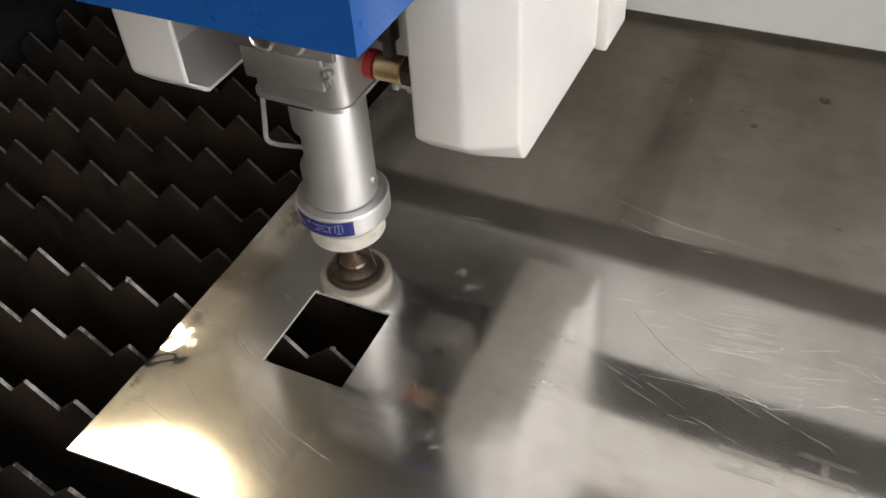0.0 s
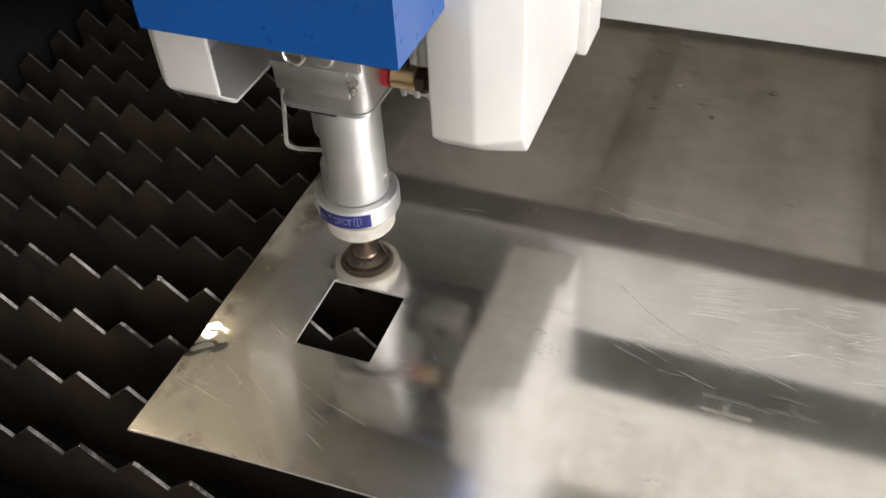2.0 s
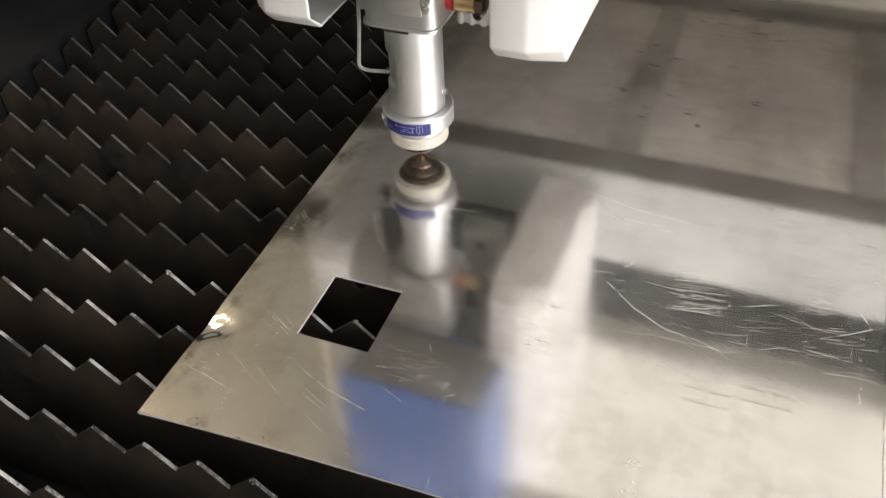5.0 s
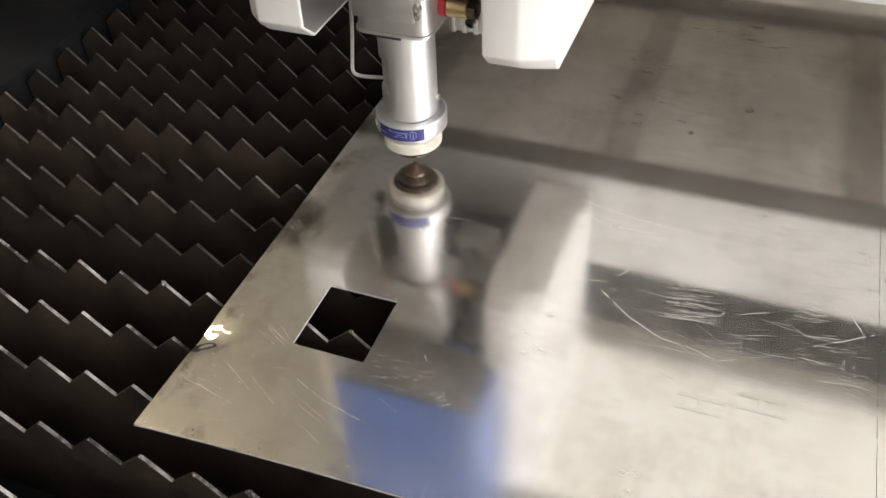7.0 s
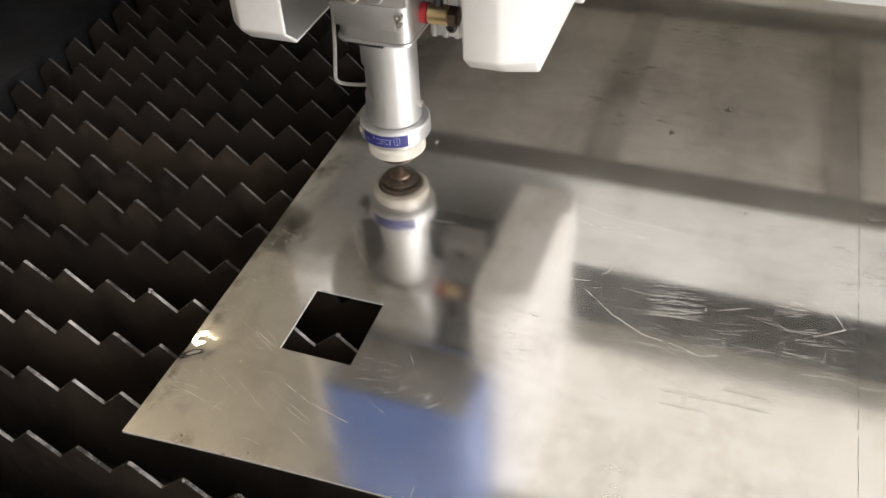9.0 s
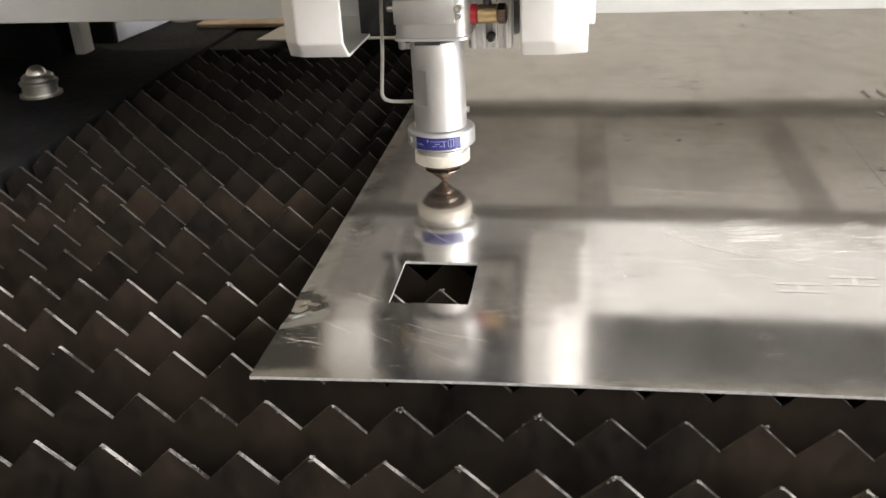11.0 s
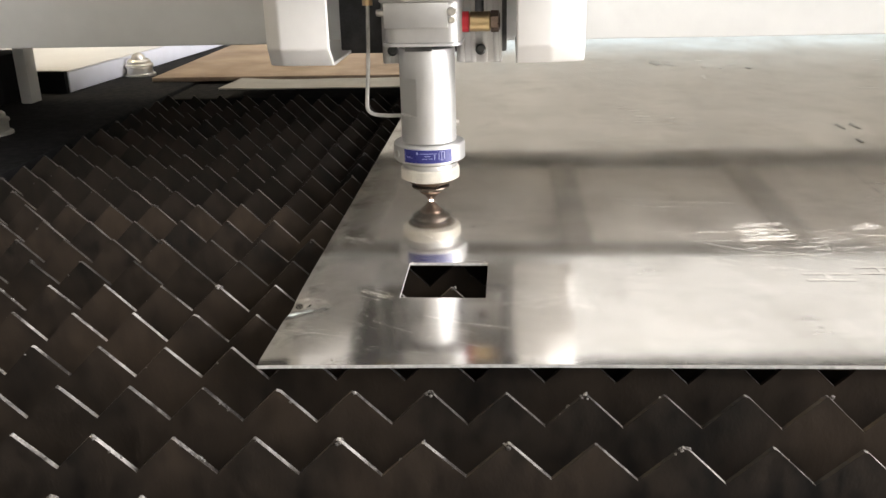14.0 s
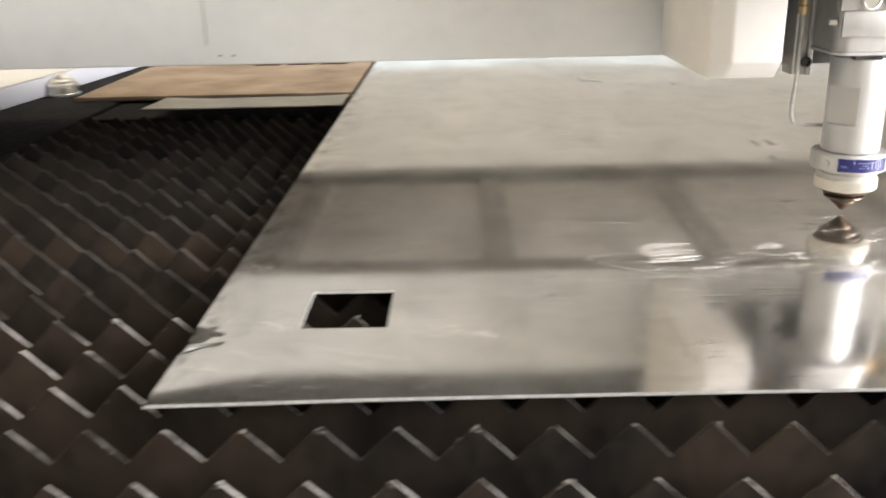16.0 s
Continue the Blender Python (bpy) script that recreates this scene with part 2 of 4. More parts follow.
# ---------------------------------------------------------------- mesh helpers
def finish(bm, name, material, smooth=False):
    me = bpy.data.meshes.new(name)
    bmesh.ops.recalc_face_normals(bm, faces=bm.faces)
    bm.to_mesh(me)
    bm.free()
    for mat in material if isinstance(material, (list, tuple)) else (material,):
        me.materials.append(mat)
    if smooth:
        me.polygons.foreach_set("use_smooth", [True] * len(me.polygons))
        me.set_sharp_from_angle(angle=radians(25))
    return me


def part(name, bm, material, parent, label="", smooth=True, m=None):
    ob = new(name, finish(bm, name, material, smooth))
    ob.parent = parent
    if m is not None:
        ob.matrix_local = m
    return tagged(ob, label) if label else ob


def box(x0, x1, y0, y1, z0, z1, bevel=0.0, seg=2):
    bm = bmesh.new()
    bmesh.ops.create_cube(bm, size=1, matrix=Matrix.Translation(((x0 + x1) / 2, (y0 + y1) / 2, (z0 + z1) / 2))
                          @ Matrix.Diagonal((x1 - x0, y1 - y0, z1 - z0, 1)))
    if bevel:
        bmesh.ops.bevel(bm, geom=list(bm.edges), offset=bevel, segments=seg, affect="EDGES", profile=0.5)
    return bm


def turned(profile, seg=48):
    """A body of revolution about z from (radius, z) pairs."""
    bm = bmesh.new()
    rings = []
    for r, z in profile:
        if r < 1e-6:
            rings.append([bm.verts.new((0, 0, z))])
        else:
            rings.append([bm.verts.new((r * math.cos(2 * math.pi * k / seg), r * math.sin(2 * math.pi * k / seg), z)) for k in range(seg)])
    for a, b in zip(rings, rings[1:]):
        for k in range(seg):
            q = [a[k % len(a)], a[(k + 1) % len(a)], b[(k + 1) % len(b)], b[k % len(b)]]
            q = list(dict.fromkeys(q))
            if len(q) > 2:
                bm.faces.new(q)
    return bm


def joined(*bms):
    out = bmesh.new()
    for b in bms:
        me = bpy.data.meshes.new("tmp")
        b.to_mesh(me)
        b.free()
        out.from_mesh(me)
        bpy.data.meshes.remove(me)
    return out


def moved(bm, m):
    bmesh.ops.transform(bm, matrix=m, verts=bm.verts)
    return bm


def prism(points, axis, a, b, bevel=0.0):
    """A polygon in the plane across an axis, drawn out along it from a to b."""
    bm = bmesh.new()
    put = {"x": lambda p, q: (q, p[0], p[1]), "y": lambda p, q: (p[0], q, p[1]), "z": lambda p, q: (p[0], p[1], q)}[axis]
    lo, hi = [bm.verts.new(put(p, a)) for p in points], [bm.verts.new(put(p, b)) for p in points]
    bm.faces.new(lo)
    bm.faces.new(hi)
    k = len(points)
    for i in range(k):
        bm.faces.new((lo[i], lo[(i + 1) % k], hi[(i + 1) % k], hi[i]))
    if bevel:
        bmesh.ops.recalc_face_normals(bm, faces=bm.faces)
        bmesh.ops.bevel(bm, geom=list(bm.edges), offset=bevel, segments=2, affect="EDGES", profile=0.5)
    return bm


def tube(points, r, seg=10):
    """A round rod along a smooth line through the points."""
    pts = [Vector(p) for p in points]
    line = []
    for i in range(len(pts) - 1):
        p0, p1, p2, p3 = pts[max(i - 1, 0)], pts[i], pts[i + 1], pts[min(i + 2, len(pts) - 1)]
        for k in range(6):
            t = k / 6
            line.append(0.5 * (2 * p1 + (p2 - p0) * t + (2 * p0 - 5 * p1 + 4 * p2 - p3) * t * t + (3 * p1 - p0 - 3 * p2 + p3) * t ** 3))
    line.append(pts[-1])
    bm = bmesh.new()
    rings = []
    for i, p in enumerate(line):
        d = (line[min(i + 1, len(line) - 1)] - line[max(i - 1, 0)]).normalized()
        side = d.orthogonal().normalized() if not rings else (side - d * side.dot(d)).normalized()
        up = d.cross(side)
        rings.append([bm.verts.new(p + r * (math.cos(2 * math.pi * k / seg) * side + math.sin(2 * math.pi * k / seg) * up)) for k in range(seg)])
    for a, b in zip(rings, rings[1:]):
        for k in range(seg):
            bm.faces.new((a[k], a[(k + 1) % seg], b[(k + 1) % seg], b[k]))
    bm.faces.new(rings[0])
    bm.faces.new(rings[-1])
    return bm


def thing(name, label, category, group="", m=None):
    ob = new(name)
    ob.empty_display_size = 0.05
    if m is not None:
        ob.matrix_world = m
    return tagged(ob, label, category, group)


def solid(name, bm, material, label, category, kind="", group="", smooth=True):
    return tagged(new(name, finish(bm, name, material, smooth)), label, category, group, kind)


# ---------------------------------------------------------------- the hall
FLOOR_Z = -0.85
solid("floor", box(-7, 6, -7, 9, FLOOR_Z - 0.1, FLOOR_Z), CONCRETE, "grey concrete workshop floor", "floor", "structure")
solid("wall_west", box(-7.2, -7, -7, 9, FLOOR_Z, 5.2), WALL_PAINT, "plain pale workshop wall", "wall", "structure")
solid("wall_south", box(-7.2, 6.2, -7.2, -7, FLOOR_Z, 5.2), WALL_PAINT, "plain pale workshop wall", "wall", "structure")


def wall_with_opening(name, along, at, lo, hi, a, b, z0, z1):
    """A wall 0.2 m thick with one opening from a to b and z0 to z1."""
    bits = []
    for p, q, u, v in ((lo, a, FLOOR_Z, 5.2), (b, hi, FLOOR_Z, 5.2), (a, b, FLOOR_Z, z0), (a, b, z1, 5.2)):
        if v - u > 0.01:
            bits.append(box(p, q, at, at + 0.2, u, v) if along == "x" else box(at, at + 0.2, p, q, u, v))
    solid(name, joined(*bits), WALL_PAINT, "plain pale workshop wall with a wide opening", "wall", "structure")


wall_with_opening("wall_north", "x", 9.0, -7.2, 6.2, -6.0, 5.2, 0.0, 1.0)
wall_with_opening("wall_east", "y", 6.0, -7, 9, -5.1, 0.7, 0.85, 4.25)
solid("ceiling", box(-7.2, 6.2, -7.2, 9.2, 5.2, 5.3), CEILING_PAINT, "plain pale workshop ceiling", "ceiling", "structure")
for sy in (-5.6, -3.2, -0.8, 1.6, 4.0, 6.4):
    solid("roof_light", box(-1.3, 5.6, sy - 0.75, sy + 0.75, 5.15, 5.196), SKYLIGHT, "milky translucent roof light strip", "roof light", "structure")
lamp = thing("flood_lamp", "wide bright rectangular flood lamp hung under the hall roof", "ceiling lamp", m=pose(-3.30, 1.90, 4.7, 0, 0, 14))
part("housing", joined(box(-0.58, 0.58, -0.26, 0.26, 0.02, 0.12, 0.01), box(-0.58, -0.53, -0.26, 0.26, -0.02, 0.02), box(0.53, 0.58, -0.26, 0.26, -0.02, 0.02),
                       box(-0.53, 0.53, -0.26, -0.21, -0.02, 0.02), box(-0.53, 0.53, 0.21, 0.26, -0.02, 0.02)), ALU, lamp)
part("diffuser", box(-0.52, 0.52, -0.20, 0.20, 0.0, 0.018, 0.003), LAMP_GLOW, lamp, "warm bright diffuser")
for hx in (-0.4, 0.4):
    part("hanger", tube([(hx, 0, 0.12), (hx, 0, 0.5)], 0.02), DARK_STEEL, lamp)

# ---------------------------------------------------------------- cutting bed
PITCH, TIP_Z, SLAT_GAP, SLAT_Y0 = 0.03904, -0.0026, 0.04615, -0.0632
X_LEFT, TEETH = -0.3937, 44
# how far each slat of the front dozen has slid along its slots
SLIP = (0.0, -0.0011, 0.0004, 0.0017, 0.0017, 0.0027, 0.0062, 0.0043, 0.0026, 0.0047, 0.0061, 0.0042)


def slat_mesh(seed, tip, steel):
    """A saw-toothed support slat with uneven, partly melted tips."""
    rnd = random.Random(seed)
    bm = bmesh.new()
    half, th = PITCH / 2, 0.0013
    pts = [(0.0, -0.018)]
    for k in range(TEETH):
        x = (k + 0.5) * PITCH
        h = -rnd.random() * 0.0012
        if rnd.random() < 0.35:
            w = rnd.uniform(0.0006, 0.002)
            pts += [(x - w, h - w), (x - w * 0.3, h - w * 0.5), (x + w, h - w * 0.9)]
        else:
            pts += [(x - 0.0005, h - 0.0004), (x + 0.0005, h - 0.0005)]
        pts.append(((k + 1) * PITCH, -0.0190 - rnd.random() * 0.001))
    rows = []
    for y in (-th, th):
        rows.append([bm.verts.new((x, y, z)) for x, z in pts])
    foot = []
    for y in (-th, th):
        foot.append([bm.verts.new((x, y, -0.10)) for x, z in pts])
    for r, f in zip(rows, foot):
        for i in range(len(pts) - 1):
            bm.faces.new((r[i], r[i + 1], f[i + 1], f[i]))
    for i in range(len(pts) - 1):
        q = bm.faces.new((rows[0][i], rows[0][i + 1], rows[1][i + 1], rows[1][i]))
        # Slopes falling to +x alone take the tip colour: light from the right, painted
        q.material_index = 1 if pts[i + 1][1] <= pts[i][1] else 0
    bm.faces.new((rows[0][0], rows[1][0], foot[1][0], foot[0][0]))
    bm.faces.new((rows[0][-1], rows[1][-1], foot[1][-1], foot[0][-1]))
    blade = finish(bm, "support_slat", (steel, tip))
    bm = bmesh.new()
    # beads of solidified melt along some edges, and lumps on some tips
    for k in range(TEETH):
        if rnd.random() < 0.22:
            for q in range(7):
                bmesh.ops.create_icosphere(bm, subdivisions=1, radius=rnd.uniform(0.0005, 0.0012),
                                               matrix=Matrix.Translation(((k + 0.5) * PITCH + rnd.uniform(-0.0022, 0.0030), rnd.uniform(-1.2, 1.2) * th, rnd.uniform(-0.0032, -0.0012))))
        for s in range(rnd.choice((0, 1, 1, 2, 4, 7))):
            u = rnd.uniform(0.0, 0.7)
            bmesh.ops.create_icosphere(bm, subdivisions=1, radius=rnd.uniform(0.0004, 0.0011),
                                           matrix=Matrix.Translation(((k + 0.5 + u * 0.5 * rnd.choice((1, 1, -1))) * PITCH, rnd.uniform(-1, 1) * th, -u * half - 0.0008)))
    return blade, finish(bm, "slag", tip, True)


# front slats get bright tips; darker copies behind hold the gantry's shade in colour
slat_meshes = [slat_mesh(s, SLAT_TIP if s < 6 else DULL_TIP, SLAT if s < 12 else SHADED_SLAT) for s in range(18)]
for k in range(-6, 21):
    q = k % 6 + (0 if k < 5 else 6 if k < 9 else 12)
    ob = tagged(new("support_slat", slat_meshes[q][0]), "dark scorched saw-toothed steel support slat with melted tips and right slopes painted lit", "slat", "support slats of the cutting bed")
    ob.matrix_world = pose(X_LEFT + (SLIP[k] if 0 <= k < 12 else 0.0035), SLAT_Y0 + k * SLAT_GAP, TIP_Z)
    slag = tagged(new("slag", slat_meshes[q][1]), "lumps of bright solidified slag", kind="stuff")
    slag.parent = ob

bed = thing("bed_frame", "black painted steel frame of the cutting bed", "machine frame")
part("side_rail", box(-1.30, -0.3965, -0.6, 2.9, -0.30, -0.012, 0.004), BLACK_STEEL, bed)
part("side_rail", box(1.33, 1.5, -0.6, 2.9, -0.30, -0.012, 0.004), BLACK_STEEL, bed)
part("cross_rail", box(-0.395, 1.328, 0.905, 2.9, -0.30, -0.016, 0.004), BLACK_STEEL, bed)
part("cross_rail", box(-0.395, 1.328, -0.6, -0.37, -0.30, -0.03, 0.004), BLACK_STEEL, bed)
part("slag_tray", box(-0.395, 1.328, -0.369, 0.904, -0.30, -0.28), BLACK_STEEL, bed)
for px, py in ((-0.52, -0.5), (-0.52, 2.8), (1.42, -0.5), (1.42, 2.8)):
    part("leg", box(px - 0.05, px + 0.05, py - 0.05, py + 0.05, FLOOR_Z, -0.301, 0.004), BLACK_STEEL, bed)

# ---------------------------------------------------------------- the sheet
HOLE = (0.065, 0.119, 0.095, 0.156)


def sheet_mesh(x0, x1, y0, y1, hole=None, dents=True):
    def stops(lo, hi, extra, fine_to, step, coarse):
        v, out = lo, []
        while v < hi - 1e-6:
            out.append(v)
            v += step if v < fine_to else coarse
        out.append(hi)
        out = [q for q in out if all(abs(q - e) > step * 0.45 for e in extra)] + list(extra)
        return sorted(out)

    xs = stops(x0, x1, hole[:2] if hole else (), x0 + 0.054 if hole else x0, 0.0014, 0.02)
    ys = stops(y0, y1, hole[2:] if hole else (), y0 + 0.136 if hole else y0, 0.0014, 0.02)

    def top(x, y):
        z = 0.0003 * noise.noise((x * 6, y * 6, 0.3))
        if dents:
            # a puckered dent knocked into the edge
            d = math.hypot((x - 0.010) / 1.15, y - 0.081) / 0.0095
            pit = math.exp(-d ** 3)
            z += pit * (-0.0005 + 0.0006 * noise.noise((x * 120, y * 120, 4.1)) + 0.00010 * noise.noise((x * 300, y * 300, 1.7)))
            z -= 0.0010 * math.exp(-(x / 0.006) ** 2 - ((y - 0.074) / 0.010) ** 2)
            z -= 0.0014 * math.exp(-((x - 0.004) / 0.018) ** 2 - ((y - 0.083) / 0.014) ** 2)
            z += 0.0002 * math.exp(-((x - 0.012) / 0.012) ** 2 - ((y - 0.098) / 0.010) ** 2) * noise.noise((x * 150, y * 150, 7.0))
            z += 0.0010 * math.exp(-(x * x + y * y) / 0.0012)
        return z

    bm = bmesh.new()
    th = 0.0020
    # the sheared front edge is not quite square to the side
    skew = lambda x, y: y + 0.010 * (1 - math.exp(-x / 0.12)) * max(0.0, 1 - y / 0.08)
    up = [[bm.verts.new((x, skew(x, y), top(x, y))) for y in ys] for x in xs]
    dn = [[bm.verts.new((x, skew(x, y), top(x, y) - th)) for y in ys] for x in xs]
    gone = set()
    if hole:
        for i in range(len(xs) - 1):
            for j in range(len(ys) - 1):
                if hole[0] - 1e-6 <= xs[i] and xs[i + 1] <= hole[1] + 1e-6 and hole[2] - 1e-6 <= ys[j] and ys[j + 1] <= hole[3] + 1e-6:
                    gone.add((i, j))
    inside = lambda i, j: 0 <= i < len(xs) - 1 and 0 <= j < len(ys) - 1 and (i, j) not in gone
    for i in range(len(xs) - 1):
        for j in range(len(ys) - 1):
            if (i, j) in gone:
                continue
            bm.faces.new((up[i][j], up[i + 1][j], up[i + 1][j + 1], up[i][j + 1]))
            bm.faces.new((dn[i][j], dn[i][j + 1], dn[i + 1][j + 1], dn[i + 1][j]))
            for (di, dj), (p, q) in (((-1, 0), ((i, j), (i, j + 1))), ((1, 0), ((i + 1, j), (i + 1, j + 1))),
                                     ((0, -1), ((i, j), (i + 1, j))), ((0, 1), ((i, j + 1), (i + 1, j + 1)))):
                if not inside(i + di, j + dj):
                    f = bm.faces.new((up[p[0]][p[1]], up[q[0]][q[1]], dn[q[0]][q[1]], dn[p[0]][p[1]]))
                    f.material_index = 1
    grain = bm.loops.layers.uv.new("grain")
    for f in bm.faces:
        for c in f.loops:
            c[grain].uv = (c.vert.co.x, c.vert.co.y)
    return finish(bm, "steel_sheet", (SHEET, CUT_EDGE), True)


work = tagged(new("steel_sheet", sheet_mesh(0.0, 1.25, 0.0, 2.1, HOLE)),
              "scratched reflective steel sheet with a square cut-out and dented corner", "metal sheet")


def scratches(name, lines, seed, parent, material):
    """Fine raised burrs along scored lines on the sheet."""
    rnd = random.Random(seed)
    bm = bmesh.new()
    for w, pts in lines:
        dense = []
        for (x0, y0), (x1, y1) in zip(pts, pts[1:]):
            m_ = max(2, int(math.hypot(x1 - x0, y1 - y0) / 0.004))
            dense += [(x0 + (x1 - x0) * q / m_, y0 + (y1 - y0) * q / m_) for q in range(m_)]
        dense.append(pts[-1])
        prev = None
        for q, (x, y) in enumerate(dense):
            a, b = dense[max(q - 1, 0)], dense[min(q + 1, len(dense) - 1)]
            d = math.hypot(b[0] - a[0], b[1] - a[1]) or 1
            nx, ny = -(b[1] - a[1]) / d, (b[0] - a[0]) / d
            ww = 0.38 * w * rnd.uniform(0.2, 1.0) * (0.25 if q in (0, len(dense) - 1) else 1)
            x, y = x + rnd.uniform(-1, 1) * 0.00025, y + rnd.uniform(-1, 1) * 0.00025
            row = [bm.verts.new((x - nx * ww, y - ny * ww, 0.0003)), bm.verts.new((x, y, 0.00036)), bm.verts.new((x + nx * ww, y + ny * ww, 0.0003))]
            if prev and rnd.random() < 0.88:
                bm.faces.new((prev[0], row[0], row[1], prev[1]))
                bm.faces.new((prev[1], row[1], row[2], prev[2]))
            prev = row
    return tagged(part(name, bm, material, parent), kind="stuff")


rs = random.Random(8)
LINES = [(0.0006, [(0.224, 0.292), (0.249, 0.285), (0.280, 0.286)]), (0.0004, [(0.282, 0.281), (0.297, 0.283)]), (0.0004, [(0.271, 0.243), (0.268, 0.235), (0.264, 0.231)]),
         (0.0004, [(0.238, 0.220), (0.258, 0.223)]), (0.0011, [(0.256, 0.213), (0.280, 0.193), (0.304, 0.180), (0.326, 0.177), (0.342, 0.172)]),
         (0.0005, [(0.381, 0.225), (0.394, 0.215), (0.404, 0.209)]), (0.0007, [(0.391, 0.198), (0.418, 0.214), (0.442, 0.229)]), (0.0006, [(0.395, 0.192), (0.411, 0.191), (0.423, 0.190)])]
LINES += [(0.0005, [(0.406, 0.175), (0.425, 0.178), (0.441, 0.177)]), (0.0004, [(0.373, 0.188), (0.391, 0.189)]), (0.0004, [(0.282, 0.120), (0.292, 0.117)]), (0.0006, [(0.426, 0.241), (0.433, 0.228)]),
          (0.0005, [(0.437, 0.243), (0.443, 0.232)]), (0.0004, [(0.351, 0.219), (0.373, 0.228)]), (0.0005, [(0.301, 0.172), (0.324, 0.173), (0.341, 0.173)]), (0.0004, [(0.259, 0.216), (0.276, 0.220)]),
          (0.0004, [(0.386, 0.212), (0.394, 0.205)]), (0.0005, [(0.265, 0.207), (0.281, 0.209)]), (0.0005, [(0.123, 0.256), (0.144, 0.258)]), (0.0006, [(0.065, 0.227), (0.072, 0.214), (0.079, 0.203), (0.091, 0.191)])]
LINES += [(0.0004, [(0.062, 0.200), (0.071, 0.198)]), (0.0005, [(0.082, 0.068), (0.105, 0.058), (0.137, 0.050)]), (0.0005, [(0.009, 0.044), (0.026, 0.041), (0.051, 0.035)]), (0.0004, [(0.030, 0.065), (0.057, 0.049)]), (0.0005, [(0.155, 0.116), (0.160, 0.109)]),
          (0.0006, [(0.194, 0.020), (0.195, 0.009)]), (0.0003, [(0.215, 0.311), (0.260, 0.300), (0.318, 0.295)]), (0.0004, [(0.040, 0.104), (0.061, 0.091)]), (0.0003, [(0.042, 0.106), (0.060, 0.094)]), (0.0004, [(0.045, 0.103), (0.062, 0.095)]), (0.0003, [(0.048, 0.108), (0.061, 0.099)])]
# close hatching where parts were dragged over the sheet, and rows of small pits
for k in range(30):
    y = 0.200 + 0.041 * rs.random()
    x0, x1 = 0.297 + 0.012 * rs.random(), 0.341 - 0.020 * rs.random() ** 2
    LINES.append((rs.uniform(0.00012, 0.00032), [(x0, y), ((x0 + x1) / 2, y + 0.0025), (x1, y + 0.005)]))
for k in range(34):
    x, y, q = 0.120 + 0.045 * rs.random(), 0.079 + 0.026 * rs.random(), rs.uniform(0.003, 0.012)
    LINES.append((rs.uniform(0.00010, 0.00022), [(x, y), (x + q, y + q * 0.1)]))
for k in range(26):
    x, y, q, a = 0.13 + rs.gauss(0, 0.035), 0.30 + rs.gauss(0, 0.05), rs.uniform(0.0015, 0.007), rs.choice((0.1, 0.9, 2.2)) + rs.gauss(0, 0.3)
    LINES.append((rs.uniform(0.00010, 0.00022), [(x, y), (x + q * math.cos(a), y + q * math.sin(a)), (x + 1.7 * q * math.cos(a + 0.3), y + 1.7 * q * math.sin(a + 0.3))]))
for k in range(60):
    x, y, q = 0.004 + 0.05 * rs.random() ** 2, 0.006 + 0.22 * rs.random(), rs.uniform(0.0006, 0.004)
    LINES.append((rs.uniform(0.0003, 0.0007), [(x, y), (x + q, y - q * rs.uniform(-0.1, 0.3))]))
for k in range(16):
    x, y = 0.386 + 0.016 * rs.random(), 0.226 + 0.016 * rs.random()
    LINES.append((rs.uniform(0.0002, 0.0005), [(x, y), (x + 0.004 + 0.008 * rs.random(), y + rs.uniform(-0.001, 0.003))]))
for cx, y0, y1, n_ in ((0.3405, 0.206, 0.224, 9), (0.3565, 0.176, 0.195, 9), (0.4285, 0.154, 0.201, 16)):
    for k in range(n_):
        y = y0 + (y1 - y0) * rs.random()
        LINES.append((0.0007, [(cx + rs.gauss(0, 0.0008), y), (cx + rs.gauss(0, 0.0008) + 0.0008, y + 0.0006)]))
for cx, cy, wx, wy, n_, ang, ln in ((0.405, 0.205, 0.04, 0.030, 18, 6, 0.014), (0.53, 0.24, 0.10, 0.06, 20, 6, 0.026), (0.345, 0.185, 0.06, 0.012, 14, 8, 0.012), (0.425, 0.185, 0.02, 0.03, 14, 80, 0.006), (0.045, 0.100, 0.012, 0.006, 5, -32, 0.014),
                                    (0.020, 0.206, 0.010, 0.006, 7, -25, 0.020), (0.180, 0.082, 0.012, 0.006, 6, 42, 0.008), (0.350, 0.205, 0.10, 0.030, 12, 4, 0.035), (0.30, 0.16, 0.09, 0.05, 14, -20, 0.030), (0.11, 0.05, 0.06, 0.03, 6, -16, 0.026),
                                    (0.014, 0.035, 0.010, 0.026, 20, -4, 0.008), (0.06, 0.13, 0.02, 0.04, 10, -20, 0.012), (0.155, 0.20, 0.02, 0.01, 7, 60, 0.006)):
    for k in range(n_):
        x, y, a, q = cx + rs.gauss(0, wx * 0.5), cy + rs.gauss(0, wy * 0.5), radians(ang + rs.gauss(0, 11)), ln * rs.uniform(0.3, 0.7)
        x, y = max(x, 0.003 + q), max(y, 0.013 + q if x > 0.03 else 0.004 + q)
        LINES.append((rs.uniform(0.00012, 0.00030), [(x - q * math.cos(a), y - q * math.sin(a)), (x + q * math.cos(a), y + q * math.sin(a))]))
